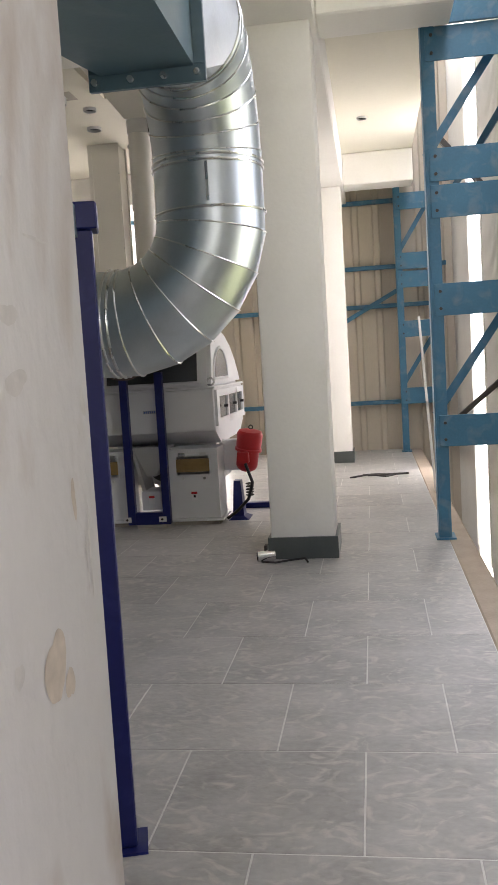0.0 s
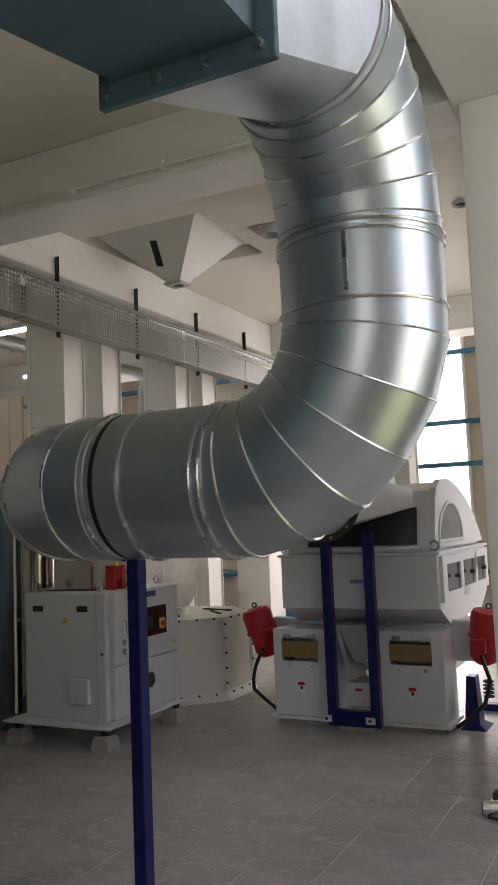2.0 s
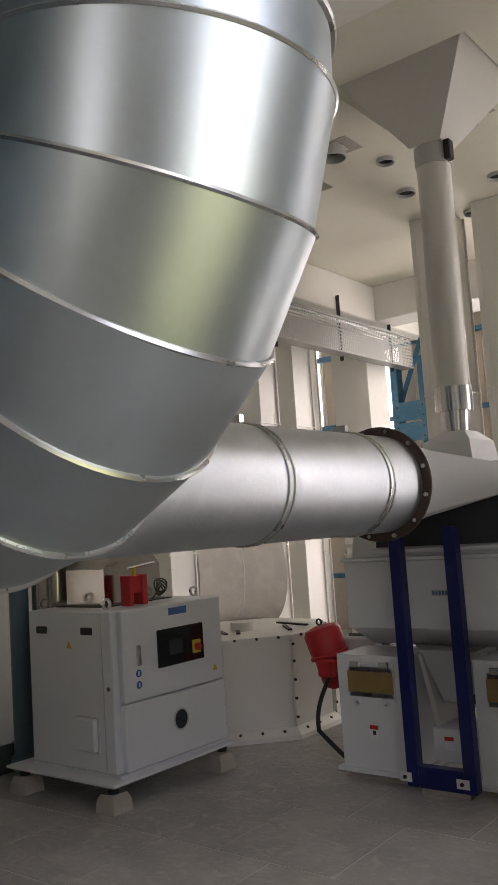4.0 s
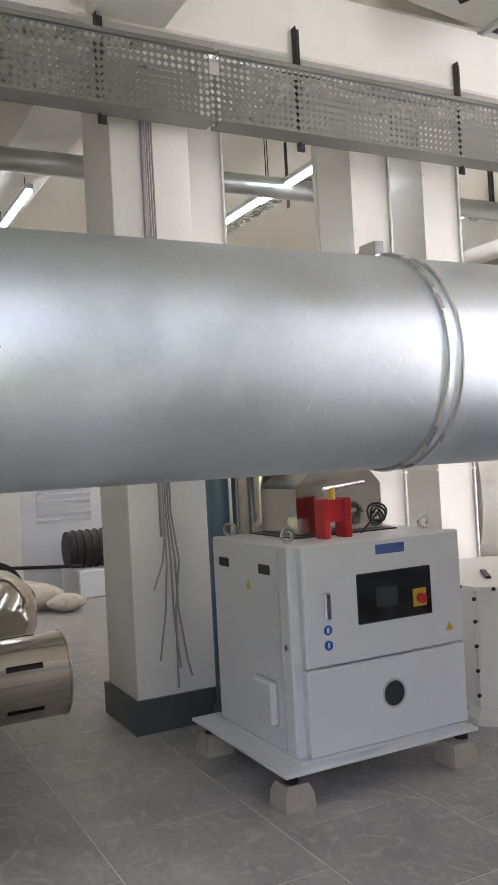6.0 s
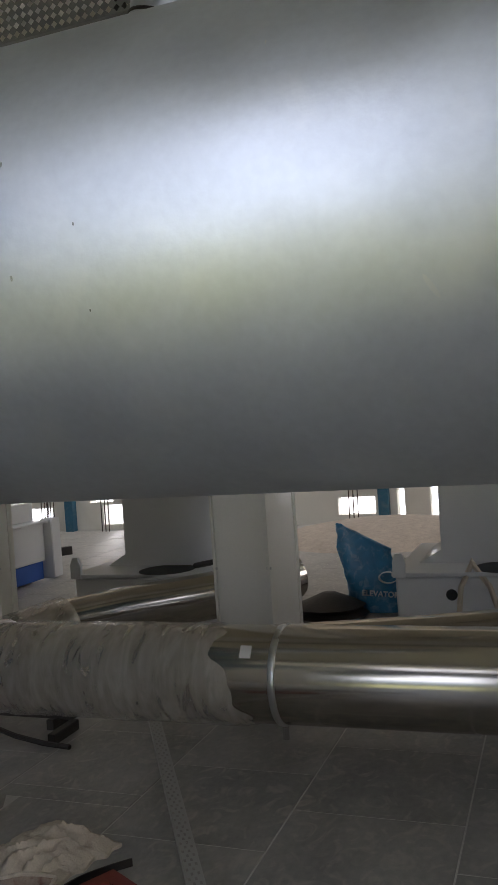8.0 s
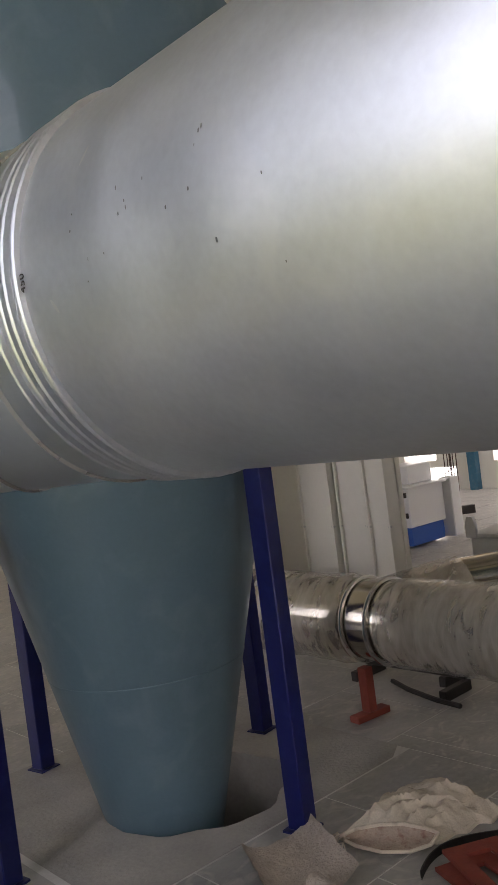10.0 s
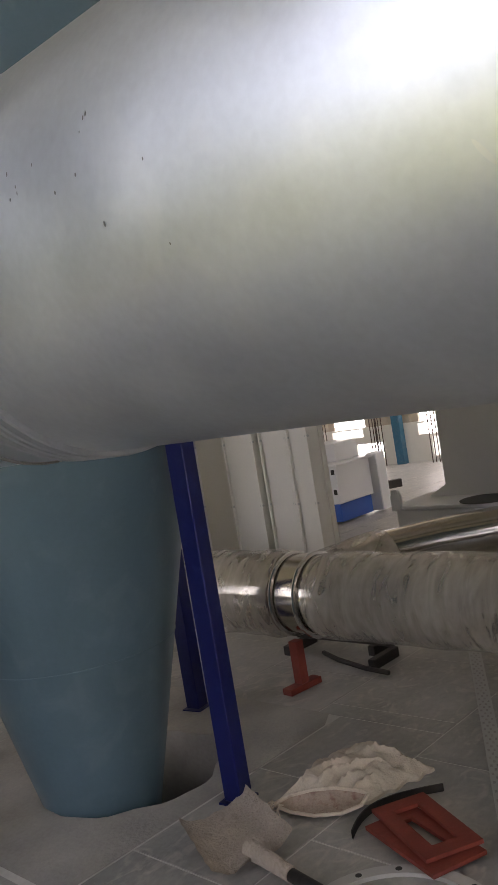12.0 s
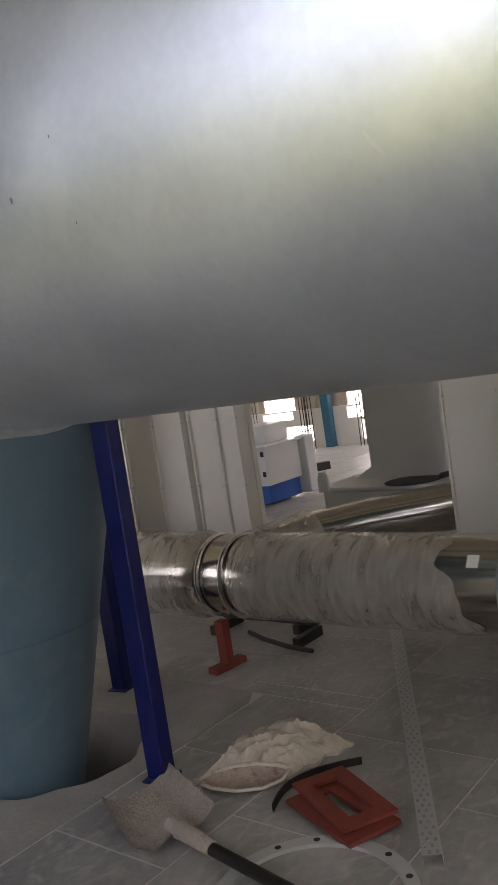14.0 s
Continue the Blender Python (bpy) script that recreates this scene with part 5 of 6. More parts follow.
part("flange", lathe([(0.15, 0), (0.192, 0), (0.192, 0.015), (0.15, 0.015)], (-5.70, 5.31, 0.62), (1, 0, 0), 36, True), DARKMET, ct, "dark bolted flange")
part("neck", rod((-6.15, 5.3, 0.62), (-5.71, 5.31, 0.62), 0.17, 32), WHITE, ct)
part("clamp", hoop((-4.915, 4.76, 0.386), (0.04, 0.99, 0.08), 0.162, 0.012, 0.008, 32), GALVB, ct)
part("handle", sweep([(-5.5, 5.2, 0.80), (-5.3, 5.42, 0.80), (-5.1, 5.70, 0.80)], 0.010, 8), DARKMET, ct)
ct2 = thing("curved_tube", (-5.1, 2.8, 0.2), "bent stainless spouting tube from a machine outlet", "tube", "curved tubes")
part("bend", sweep([(-6.38, 3.32, 0.42), (-6.2, 3.2, 0.40), (-6.05, 3.02, 0.38), (-5.93, 2.75, 0.35), (-5.82, 2.4, 0.31), (-5.65, 2.1, 0.27), (-5.35, 1.98, 0.24), (-5.0, 1.8, 0.22)], 0.147, 36), STAINLESS, ct2, sharp=12)
part("rim", hoop((-6.05, 3.02, 0.38), (0.45, -0.85, -0.08), 0.149, 0.014, 0.010, 32), CHROME, ct2)
part("rim", hoop((-6.11, 3.10, 0.388), (0.5, -0.8, -0.08), 0.149, 0.010, 0.010, 32), CHROME, ct2)
part("sleeve", sweep([(-5.60 + 0.05 * k, 2.08 - 0.02 * k, 0.27 - 0.004 * k) for k in range(10)], 0.165, 48, False, crumple(0.06)), WRAP, ct2, "bunched plastic wrap", 80)

# ---- white machines beyond the tubes ----


def mill(cy, label):
    m = thing("milling_machine", (-6.9, cy, 0), label, "machine", "white machines in a row")
    part("base", box(-7.6, -6.4, cy - 0.62, cy + 0.62, 0.04, 0.40, 0.012), WHITE, m)
    part("skirt", box(-7.55, -6.45, cy - 0.58, cy + 0.58, 0.0, 0.04), DARKMET, m)
    part("deck", box(-7.62, -6.38, cy - 0.64, cy + 0.64, 0.405, 0.43, 0.004), WHITE, m)
    part("upright", loft([[(x, cy - 0.52, 0.432), (x, cy - 0.37, 0.52), (x, cy - 0.36, 1.9), (x, cy + 0.34, 1.9), (x, cy + 0.35, 0.52), (x, cy + 0.5, 0.432)] for x in (-7.45, -6.72)]), WHITE, m)
    part("side_rib", box(-6.78, -6.69, cy + 0.36, cy + 0.40, 0.45, 1.9, 0.004), WHITE, m)
    # uncut openings: flat black discs stand for the shade inside
    part("opening", lathe([(0.20, 0), (0.20, 0.004)], (-6.55, cy + 0.05, 0.43), seg=28), BLACK, m, "oval deck opening, its shade a black disc")
    for y in (cy - 0.28, cy + 0.24):
        part("hole", rod((-6.402, y, 0.29), (-6.396, y, 0.29), 0.035, 18), BLACK, m, "round hole, its shade a black disc")
    for y in (cy - 0.6, cy + 0.56):
        part("lug", loft([[(x, y - 0.03, 0.40), (x, y + 0.05, 0.40), (x, y + 0.05, 0.50), (x, y + 0.03, 0.55), (x, y - 0.01, 0.55), (x, y - 0.03, 0.50)] for x in (-6.40, -6.37)]), WHITE, m, "white lifting lug")
    part("rod_bar", rod((-6.6, cy + 0.25, 0.45), (-6.35, cy + 0.52, 0.52), 0.02, 8), DARKMET, m)
    return m


ma = mill(4.60, "white milling machine with an open deck and upright casing")
mill(2.28, "white milling machine with an upright casing and lifting lugs")
part("strap", sweep([(-6.39, 4.35, 0.10), (-6.37, 4.38, 0.34), (-6.42, 4.45, 0.48), (-6.39, 4.55, 0.34), (-6.37, 4.62, 0.10)], 0.016, 8), SACK, ma, "grey sling hanging on the deck")
bg = thing("plastic_sack", (-7.2, 3.7, 0), "crumpled bright blue printed plastic sack", "sack")
loops = []
for i in range(12):
    z = 0.02 + 0.56 * i / 11
    lo = []
    for k in range(20):
        a = k * math.tau / 20
        w = 0.23 - 0.045 * (i / 11) ** 2
        dpt = 0.15 * (1 - 0.8 * (i / 11) ** 1.5)
        w *= 1 + 0.12 * math.sin(3 * a + i * 0.7) + 0.06 * math.sin(7 * a - i)
        lo.append((-7.2 + dpt * math.cos(a), 3.72 - 0.11 * (i / 11) + w * math.sin(a), z - (0.10 * (i / 11) * (math.sin(a) + 0.3) if i > 6 else 0)))
    loops.append(lo)
part("bag", loft(loops), BAG, bg, sharp=60)
oval = lathe([(0.052, 0), (0.060, 0), (0.060, 0.03), (0.052, 0.03)], (0, 0, 0), (1, 0, 0), 24, True)
bmesh.ops.transform(oval, matrix=Matrix.Translation((-7.085, 3.80, 0.27)) @ Matrix.Diagonal((1, 1.15, 0.7, 1)), verts=oval.verts)
part("printed_emblem", oval, PAPER, bg, "pale oval emblem")
bt = bpy.data.curves.new("print", "FONT")
bt.body, bt.size, bt.extrude, bt.align_x = "ELEVATOR B", 0.055, 0.012, "CENTER"
bp_ob = new("printed_words", bt)
bp_ob.data.materials.append(PAPER)
bp_ob.parent = bg
bp_ob.location = Vector((-7.062, 3.76, 0.135)) - ORIGIN[bg]
bp_ob.rotation_euler = Euler((radians(90), radians(4), radians(90)), "XYZ")
bp_ob["label"] = "white printed words"
bk = thing("rubbish_heap", (-7.0, 3.35, 0), "dark heap of crumpled foil and scraps on the floor", "heap")
part("mound", lathe([(0.26 + 0.03 * math.sin(k * 2.1), 0.03 * k) if k < 4 else (0.26 - 0.07 * (k - 3), 0.03 * k) for k in range(7)], (-7.0, 3.38, 0), seg=14), DARKMET, bk)

# far cabinet, motor, heaps and bundles near the far wall
fc = thing("machine_cabinet", (-8.2, -0.1, 0), "white machine cabinet on a blue base in the far bay", "cabinet")
part("base", box(-8.5, -7.96, -0.40, 0.06, 0.02, 0.20, 0.006), SIGNBLUE, fc)
part("body", box(-8.52, -7.94, -0.42, 0.08, 0.202, 0.58, 0.008), WHITE, fc)
part("ledge", box(-8.55, -7.90, -0.45, 0.12, 0.582, 0.605, 0.004), WHITE, fc)
part("top_housing", box(-8.5, -8.1, -0.35, -0.02, 0.607, 0.80, 0.01), WHITE, fc)
part("side_frame", box(-8.7, -8.54, 0.02, 0.16, 0.02, 0.62, 0.01), WHITE, fc)
part("red_knob", rod((-8.05, -0.2, 0.607), (-8.05, -0.2, 0.67), 0.05, 14), RED, fc)
for z in (0.3, 0.5):
    part("hinge", box(-7.94, -7.925, 0.03, 0.06, z, z + 0.05), DARKMET, fc)
fc.location += Vector((0.10, -0.03, 0))
for y, z0, z1 in ((-3.55, 0.1, 1.6), (-2.55, 0.3, 1.6), (-2.45, 0.3, 1.6), (-1.5, 0.2, 1.6), (2.3, 0.3, 1.6), (-1.1, 0.2, 1.6)):
    for k in range(3):
        rb = thing("rebar", (-12.2, y + 0.06 * k, 0), "thin rusty reinforcing bar standing upright", "rebar", "rebars at the far wall")
        part("bar", rod((-12.2, y + 0.06 * k, 0), (-12.2, y + 0.06 * k + 0.02, z1), 0.008, 6), RUST, rb)
bb = thing("steel_beam", (-9.6, -1.2, 0), "dark steel beam lying on the far floor", "beam")
part("web", box(-10.2, -9.1, -1.1, -1.02, 0.0, 0.10, 0.004, turn((-9.6, -1.06, 0), -35)), DARKMET, bb)
pb = thing("sand_heap", (-10.8, 3.0, 0), "low heap of yellow sand on the far floor", "sand")
part("mound", lathe([(1.4, 0), (1.2, 0.08), (0.7, 0.16), (0.2, 0.2)], (-11.2, 3.0, 0), seg=20), CEMENT, pb)
mo = thing("electric_motor", (-9.3, 7.0, 0.1), "dark blue-grey electric motor on a white skid", "motor")
part("skid", box(-9.6, -8.9, 6.75, 7.5, 0.0, 0.28, 0.01), WHITE, mo)
part("barrel", rod((-9.25, 6.72, 0.48), (-9.25, 7.35, 0.48), 0.19, 24), DARKMET, mo)
for k in range(7):
    part("fin", hoop((-9.25, 6.8 + k * 0.08, 0.48), (0, 1, 0), 0.19, 0.008, 0.015, 24), DARKMET, mo)
for x, y, w, h in ((-8.6, 6.25, 0.22, 0.24), (-9.2, 6.2, 0.28, 0.2), (-8.3, 6.45, 0.16, 0.16)):
    s = thing("burlap_sack", (x, y, 0), "brown stuffed burlap sack on the floor", "sack", "burlap sacks")
    lp = []
    for i in range(7):
        f = math.sin(math.pi * (i + 0.7) / 7.6)
        lp.append([(x + w * f * math.cos(k * math.tau / 14) * (1 + 0.12 * math.sin(3 * k + i)), y + w * 1.2 * f * math.sin(k * math.tau / 14), 0.004 + h * i / 6) for k in range(14)])
    part("sack_body", loft(lp), SACK, s, sharp=70)
lv = thing("louvred_unit", (-9.6, 6.3, 0), "tall white louvred machine housing in the far bay", "machine")
part("body", box(-10.2, -9.75, 5.6, 7.3, 0.0, 2.2, 0.01), WHITE, lv)
for k in range(14):
    part("louvre", box(-9.755, -9.72, 5.75, 6.35, 0.75 + k * 0.07, 0.79 + k * 0.07, 0, turn((-9.74, 6, 0.77 + k * 0.07), 30, "Y")), WHITE, lv)
    part("louvre", box(-9.755, -9.72, 6.55, 7.15, 0.75 + k * 0.07, 0.79 + k * 0.07, 0, turn((-9.74, 6, 0.77 + k * 0.07), 30, "Y")), WHITE, lv)

# ---- things lying on the near floor ----
sk = thing("empty_sack", (-3.5, 3.35, 0), "crumpled dirty white woven sack lying flat", "sack")
# outline of the folded sack: a kite with a raised ridge
grid = bmesh.new()
nu, nv = 48, 36
A, B, C, D = Vector((-3.25, 3.16, 0)), Vector((-3.385, 3.43, 0)), Vector((-3.68, 3.51, 0)), Vector((-3.66, 3.11, 0))
top, bot = [], []
for i in range(nu + 1):
    rowt, rowb = [], []
    for j in range(nv + 1):
        u, v = i / nu, j / nv
        p = (A * (1 - u) + D * u) * (1 - v) + (B * (1 - u) + C * u) * v
        edge = min(1, 6 * min(u, 1 - u, v, 1 - v))
        h = 0.012 + 0.075 * edge * (1 - abs(v - 0.35 - 0.25 * u) * 1.3) + 0.045 * edge * (0.4 - abs(noise.noise(Vector((u * 4 + v * 2, v * 5 - u * 2, 1))))) + 0.022 * edge * (0.3 - abs(noise.noise(Vector((u * 9 - v * 6, v * 9, 4)))))
        wv = 0.02 * noise.noise(Vector((u * 6, v * 6, 9)))
        rowt.append(grid.verts.new((p.x + wv, p.y + wv, max(0.008, h))))
        rowb.append(grid.verts.new((p.x + wv, p.y + wv, 0.001)))
    top.append(rowt)
    bot.append(rowb)
for i in range(nu):
    for j in range(nv):
        grid.faces.new((top[i][j], top[i + 1][j], top[i + 1][j + 1], top[i][j + 1]))
        grid.faces.new((bot[i][j], bot[i][j + 1], bot[i + 1][j + 1], bot[i + 1][j]))
for i in range(nu):
    grid.faces.new((top[i][0], bot[i][0], bot[i + 1][0], top[i + 1][0]))
    grid.faces.new((top[i][nv], top[i + 1][nv], bot[i + 1][nv], bot[i][nv]))
for j in range(nv):
    grid.faces.new((top[0][j], top[0][j + 1], bot[0][j + 1], bot[0][j]))
    grid.faces.new((top[nu][j], bot[nu][j], bot[nu][j + 1], top[nu][j + 1]))
part("cloth", grid, SACK, sk, sharp=40)
low_lip = [Vector(p) for p in ((-3.235, 3.165, 0.012), (-3.222, 3.24, 0.014), (-3.238, 3.33, 0.014), (-3.285, 3.405, 0.016), (-3.345, 3.44, 0.022), (-3.395, 3.435, 0.035))]
high_lip = [Vector(p) for p in ((-3.235, 3.165, 0.020), (-3.262, 3.21, 0.045), (-3.300, 3.28, 0.062), (-3.338, 3.35, 0.066), (-3.370, 3.405, 0.055), (-3.395, 3.435, 0.038))]
# inner cloth of the mouth, its shade mixed into the brown
lining = bmesh.new()
ranks = [[lining.verts.new(p.lerp(q, f) - Vector((0.02, 0.01, 0.018)) * math.sin(math.pi * f) + Vector((0, 0, 0.008 * noise.noise(p * 40 + Vector((f * 3, 0, 0)))))) for f in (0, 0.25, 0.5, 0.75, 1)] for p, q in zip(low_lip, high_lip)]
for ra, rb in zip(ranks, ranks[1:]):
    for k in range(4):
        lining.faces.new((ra[k], rb[k], rb[k + 1], ra[k + 1]))
part("lining", lining, SACK_SHADED, sk, "stained brown inside of the open mouth, darkened for shade", 60)
part("hem", sweep(low_lip, 0.006, 8), SACK, sk, "stitched folded hem")
part("hem", sweep(high_lip, 0.007, 8), SACK, sk, "stitched folded hem")
fr = random.Random(3)
for k in range(14):
    p = Vector((-3.24 + fr.uniform(-0.01, 0.01), 3.155 + fr.uniform(-0.01, 0.03), 0.025))
    part("frayed_thread", sweep([p, p + Vector((fr.uniform(0.0, 0.05), fr.uniform(-0.03, 0.02), -0.012)), p + Vector((fr.uniform(0.02, 0.08), fr.uniform(-0.04, 0.05), -0.022))], 0.0018, 4), SACK, sk)

sh = thing("shovel", (-3.0, 3.2, 0), "cement-crusted square shovel with a dark steel socket", "shovel")
g2 = bmesh.new()
nu = 12
A, B, C, D = Vector((-2.97, 2.98, 0)), Vector((-2.80, 3.31, 0)), Vector((-3.08, 3.38, 0)), Vector((-3.24, 3.03, 0))
for side in (0, -0.006):
    rows = []
    for i in range(nu + 1):
        r = []
        for j in range(nu + 1):
            u, v = i / nu, j / nu
            p = (A * (1 - u) + D * u) * (1 - v) + (B * (1 - u) + C * u) * v
            e = abs(u - 0.5) * 2
            h = 0.014 + 0.045 * e ** 3 + 0.018 * max(0, v - 0.6) - 0.0 + 0.010 * noise.noise(Vector((u * 7, v * 7, 2)))
            h += 0.02 * math.exp(-((u - 0.5) * 6) ** 2) * v
            r.append(g2.verts.new((p.x + 0.006 * noise.noise(Vector((u * 9, v * 9, 5))), p.y, max(0.007, h) + side)))
        rows.append(r)
    for i in range(nu):
        for j in range(nu):
            g2.faces.new((rows[i][j], rows[i + 1][j], rows[i + 1][j + 1], rows[i][j + 1]))
part("blade", g2, CEMENT, sh, "blade crusted with dry cement", 60)
part("socket", sweep([(-2.97, 3.30, 0.035), (-2.94, 3.40, 0.045), (-2.925, 3.50, 0.035)], [0.03, 0.026, 0.022], 14), CEMENT, sh)
part("handle", rod((-2.927, 3.49, 0.034), (-2.80, 4.25, 0.020), 0.019, 14), DARKMET, sh)

for k, (cx, cy, ang, z) in enumerate(((-3.262, 3.72, 68, 0.0), (-3.308, 3.70, 61, 0.016))):
    rf = thing("red_frame", (cx, cy, z), "red-oxide painted rectangular flange plate on the floor", "flange plate", "stacked flange plates")
    fb = wall_with_holes("y", 0, 0.012, -0.168, 0.168, -0.092, 0.092, [(-0.115, 0.115, -0.042, 0.042)])
    bmesh.ops.transform(fb, matrix=Matrix.Translation((cx, cy, z + 0.014)) @ Matrix.Rotation(radians(ang), 4, "Z") @ Matrix.Rotation(radians(90), 4, "X"), verts=fb.verts)
    part("plate", fb, REDOX, rf)
    # bolt holes are thin black discs, coloured as the shade in them
    for sx, sy in ((-0.142, -0.067), (0, -0.067), (0.142, -0.067), (-0.142, 0.067), (0, 0.067), (0.142, 0.067)):
        q = Vector((cx, cy, 0)) + Matrix.Rotation(radians(ang), 3, "Z") @ Vector((sx, sy, 0))
        part("bolt_hole", rod((q.x, q.y, z + 0.0142), (q.x, q.y, z + 0.0148), 0.009, 10), BLACK, rf)
strap = thing("steel_band", (-3.3, 3.5, 0), "curved dark steel band lying beside the sack", "steel band")
sb = bmesh.new()
prev = None
for k in range(17):
    s = k / 16
    p = Vector((-3.20 - 0.37 * s, 3.505 - 0.055 * math.sin(math.pi * s) + 0.10 * s * s, 0))
    cur = (sb.verts.new((p.x, p.y, 0.0)), sb.verts.new((p.x, p.y, 0.026)), sb.verts.new((p.x + 0.001, p.y + 0.005, 0.026)), sb.verts.new((p.x + 0.001, p.y + 0.005, 0.0)))
    if prev:
        for q in range(4):
            sb.faces.new((prev[q], prev[(q + 1) % 4], cur[(q + 1) % 4], cur[q]))
    prev = cur
part("band", sb, DARKMET, strap)
rg = thing("ring_flange", (-2.95, 3.85, 0), "grey painted steel ring flange with bolt holes", "flange")
RC, RO, RI = Vector((-2.90, 3.86, 0)), 0.275, 0.235
part("ring", lathe([(RI, 0.0), (RO, 0.0), (RO, 0.012), (RI, 0.012)], RC, (0, 0, 1), 64, True), GREY, rg)
# black discs again for the shaded holes round the ring
for k in range(14):
    a = k * math.tau / 14 + 0.1
    part("bolt_hole", rod(RC + Vector((0.255 * math.cos(a), 0.255 * math.sin(a), 0.0121)), RC + Vector((0.255 * math.cos(a), 0.255 * math.sin(a), 0.0127)), 0.010, 12), BLACK, rg)

# perforated strip
ps = thing("perforated_strip", (-4.0, 3.55, 0), "long slotted galvanised strip lying on the floor", "strip")
p0, p1 = Vector((-4.95, 2.98, 0)), Vector((-3.16, 4.07, 0))
dr = (p1 - p0).normalized()
nr = Vector((-dr.y, dr.x, 0))
me_v, me_f = [], []
steps = 72
for k in range(steps):
    a, b = k / steps, (k + 1) / steps
    L = (p1 - p0).length
    s0, s1 = a * L, b * L
    g0, g1 = s0 + 0.20 * (s1 - s0), s1 - 0.20 * (s1 - s0)
    off = 0.006 if k % 2 else -0.006
    cuts = (-0.026, -0.016 + off, -0.008 + off, 0.005 + off, 0.013 + off, 0.026)
    for i in range(5):
        for sa, sb2 in ((s0, g0), (g0, g1), (g1, s1)):
            if i in (1, 3) and sa == g0:
                continue
            q = len(me_v)
            for s, c in ((sa, cuts[i]), (sb2, cuts[i]), (sb2, cuts[i + 1]), (sa, cuts[i + 1])):
                me_v.append(tuple(p0 + dr * s + nr * c + Vector((0, 0, 0.03))))
            me_f.append((q, q + 1, q + 2, q + 3))
stm = bpy.data.meshes.new("strip")
stm.from_pydata(me_v, [], me_f)
sbm = bmesh.new()
sbm.from_mesh(stm)
part("strip", sbm, GREY, ps)
for s in (-1, 1):
    e0, e1 = p0 + nr * 0.026 * s, p1 + nr * 0.026 * s
    part("edge", loft([[e0, e0 + nr * 0.002 * s, e0 + nr * 0.002 * s + Vector((0, 0, 0.031)), e0 + Vector((0, 0, 0.031))], [e1, e1 + nr * 0.002 * s, e1 + nr * 0.002 * s + Vector((0, 0, 0.031)), e1 + Vector((0, 0, 0.031))]]), GREY, ps)
for pts in ([(-3.35, 4.35, 0.006), (-3.30, 4.42, 0.02), (-3.40, 4.52, 0.03), (-3.5, 4.6, 0.006)], [(-3.0, 4.55, 0.006), (-3.1, 4.62, 0.02), (-3.15, 4.75, 0.006)], [(-2.95, 4.3, 0.006), (-3.0, 4.42, 0.012), (-2.98, 4.5, 0.006)]):
    wi = thing("wire_offcut", pts[0], "bent dark wire offcut on the floor", "wire", "wire offcuts")
    part("wire", sweep(pts, 0.005, 6), DARKMET, wi)

# by the aisle columns
oc = thing("pipe_offcut", (-0.84, 5.60, 0), "bright steel pipe clamp lying by the plinth", "offcut")
part("shell", lathe([(0.038, 0), (0.038, 0.12), (0.034, 0.12), (0.034, 0)], (-0.90, 5.57, 0.038), (0.93, 0.3, 0), 24, True), CHROME, oc)
oc.location += Vector((0.07, 0, 0))
part("lug", box(-0.86, -0.84, 5.62, 5.68, 0.002, 0.10, 0.003), DARKMET, oc)
wr = thing("cable_scrap", (-0.7, 5.55, 0), "short brown cable scrap on the floor", "cable")
part("cable", sweep([(-0.80, 5.55, 0.008), (-0.70, 5.50, 0.012), (-0.58, 5.54, 0.02), (-0.50, 5.53, 0.03), (-0.48, 5.50, 0.01)], 0.007, 8), DARKMET, wr)
wr2 = thing("cable_pile", (0.0, 9.6, 0), "dark cable and stick heaped on the floor", "cable")
part("cable", sweep([(-0.30, 9.5, 0.008), (-0.1, 9.62, 0.02), (0.1, 9.5, 0.012), (0.2, 9.6, 0.012), (0.02, 9.72, 0.01), (-0.15, 9.6, 0.02)], 0.011, 8), DARKMET, wr2)
part("stick", rod((-0.1, 9.55, 0.02), (0.36, 9.62, 0.02), 0.012, 8), DARKMET, wr2)

# hand-written size on the duct
txt = bpy.data.curves.new("marking", "FONT")
txt.body, txt.size, txt.extrude, txt.align_x = "450", 0.014, 0.0003, "CENTER"
mk = new("marking", txt)
mk.data.materials.append(BLACK)
mk.parent = duct
mk.location = Vector((AX + R + 0.0022, RX + RB + 0.092, 1.553)) - ORIGIN[duct]
mk.rotation_euler = Euler((radians(90), radians(-90), radians(90)), "XYZ")
mk["label"] = "hand-written black size mark"

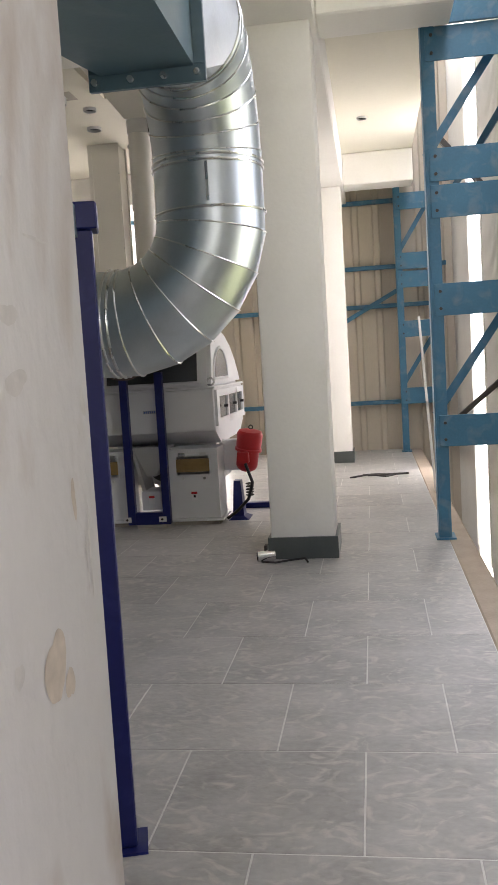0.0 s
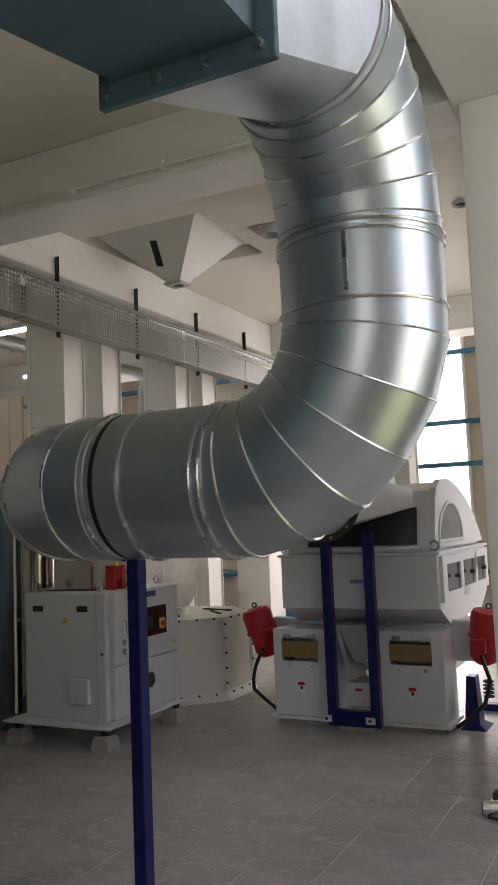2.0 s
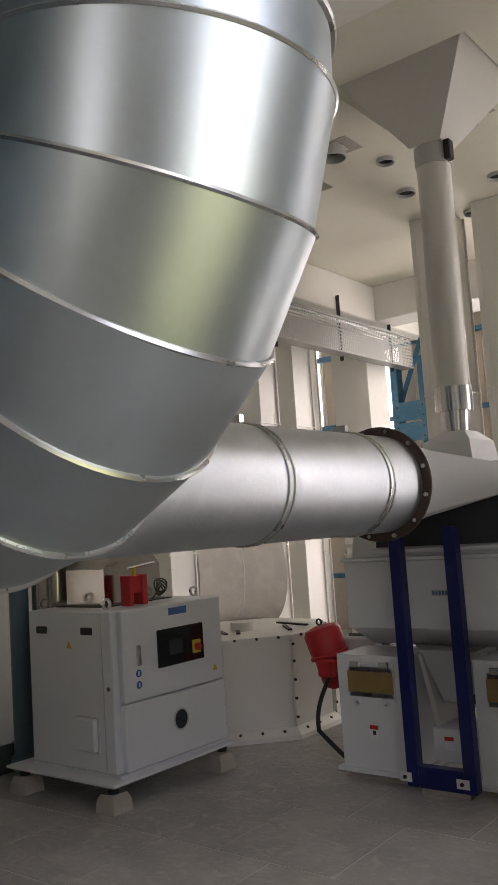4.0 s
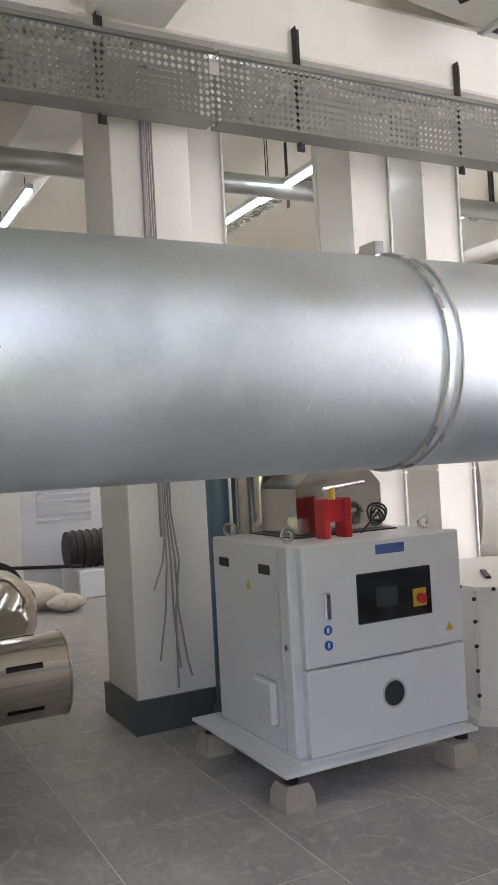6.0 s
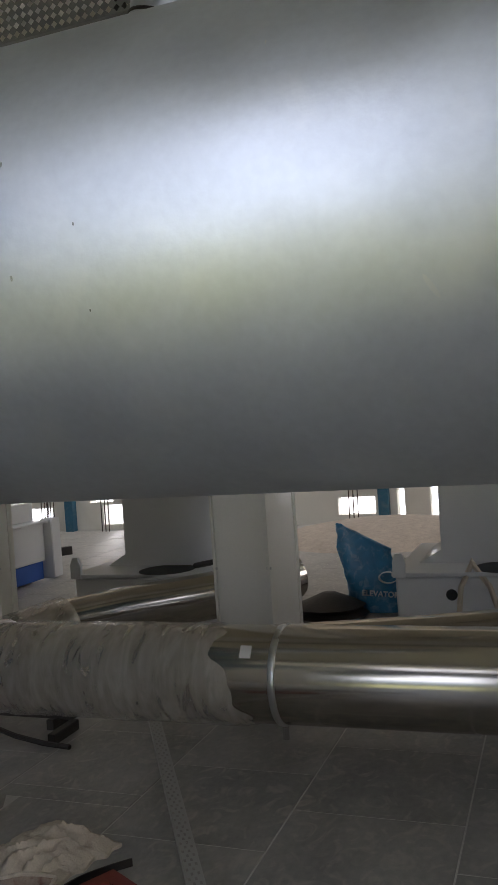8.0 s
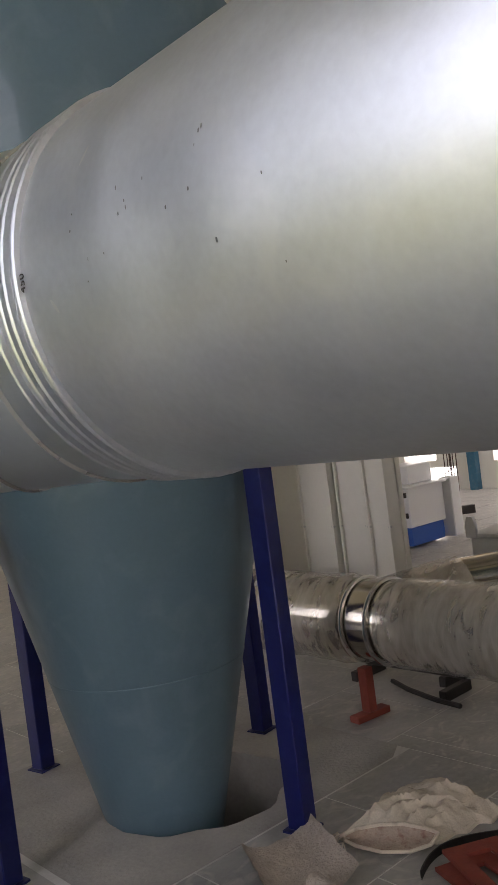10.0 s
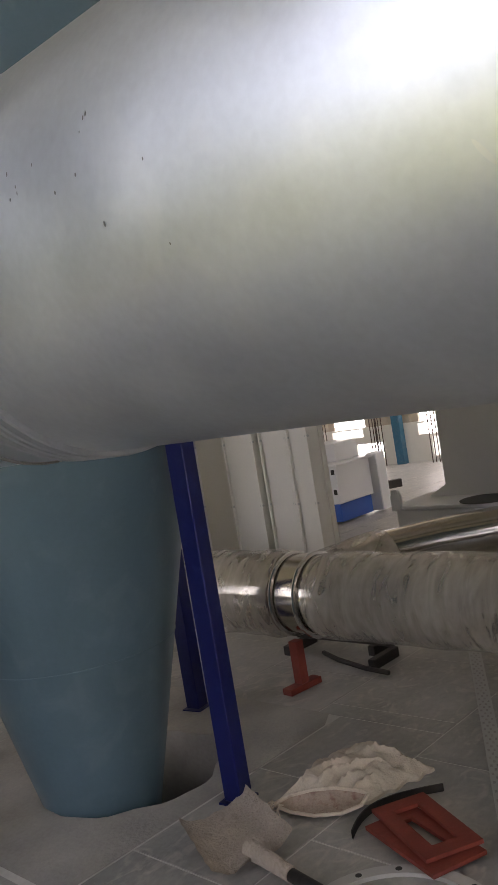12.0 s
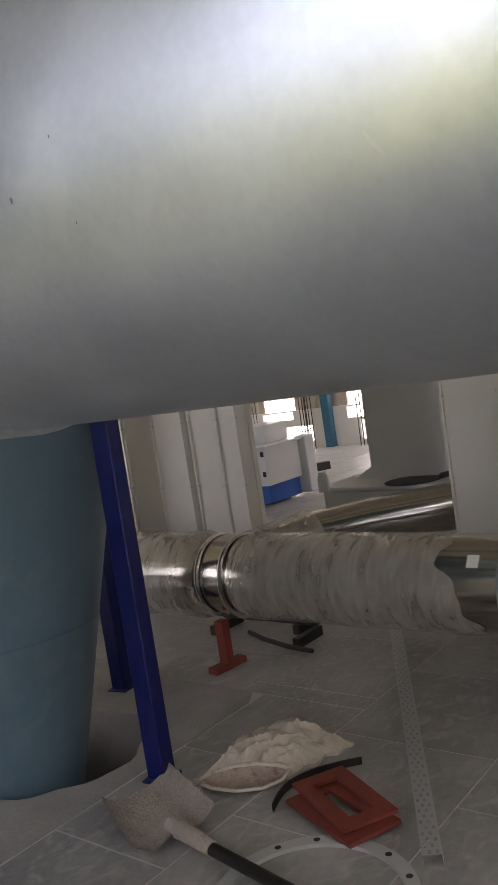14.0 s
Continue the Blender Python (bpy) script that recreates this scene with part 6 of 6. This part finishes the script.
# ---- stone tiles ----
TS, GAP = 0.612, 0.006
tm = bpy.data.meshes.new("tile")
tb = box(-(TS - GAP) / 2, (TS - GAP) / 2, -(TS - GAP) / 2, (TS - GAP) / 2, -0.012, 0.0, 0.0015)
tb.to_mesh(tm)
tb.free()
tm.materials.append(TILE)
floor_ob = bpy.data.objects["floor"]
near_count = 0
rest = bmesh.new()
skip_zone = (-3.95, -2.55, 1.55, 2.90)
ty = 2.78 - TS * 14
row = 0
while ty < 12.3:
    tx = -0.385 + (TS / 2 if row % 2 else 0) - TS * 21
    while tx < 0.5:
        cx, cy = tx + TS / 2, ty + TS / 2
        x0, x1 = tx, min(tx + TS, 0.5)
        if x1 - x0 > 0.1:
            inside = cx + TS / 2 > skip_zone[0] and cx - TS / 2 < skip_zone[1] and cy + TS / 2 > skip_zone[2] and cy - TS / 2 < skip_zone[3]
            if inside:
                # cut the tile back to the pad's edge
                for a0, a1, b0, b1 in ((x0, min(x1, skip_zone[0]), ty, ty + TS), (max(x0, skip_zone[1]), x1, ty, ty + TS),
                                       (max(x0, skip_zone[0]), min(x1, skip_zone[1]), ty, min(ty + TS, skip_zone[2])), (max(x0, skip_zone[0]), min(x1, skip_zone[1]), max(ty, skip_zone[3]), ty + TS)):
                    if a1 - a0 > 0.03 and b1 - b0 > 0.03:
                        part("tile", box(a0 + GAP / 2, a1 - GAP / 2, b0 + GAP / 2, b1 - GAP / 2, -0.012, 0.0, 0.0015), TILE, floor_ob)
            elif x1 < tx + TS - 0.001:
                part("tile", box(x0 + GAP / 2, x1 - GAP / 2, ty + GAP / 2, ty + TS - GAP / 2, -0.012, 0.0, 0.0015), TILE, floor_ob)
            elif cx > -5.6 and -0.6 < cy < 9.5 and near_count < 290:
                o = new("tile", tm)
                o.parent = floor_ob
                o.location = (cx, cy, 0)
                near_count += 1
            else:
                bmesh.ops.create_cube(rest, size=1, matrix=Matrix.Translation((cx, cy, -0.006)) @ Matrix.Diagonal((TS - GAP, TS - GAP, 0.012, 1)))
        tx += TS
    ty += TS
    row += 1
rt = part("far_tile", rest, TILE, floor_ob)
rt["kind"] = "stuff"
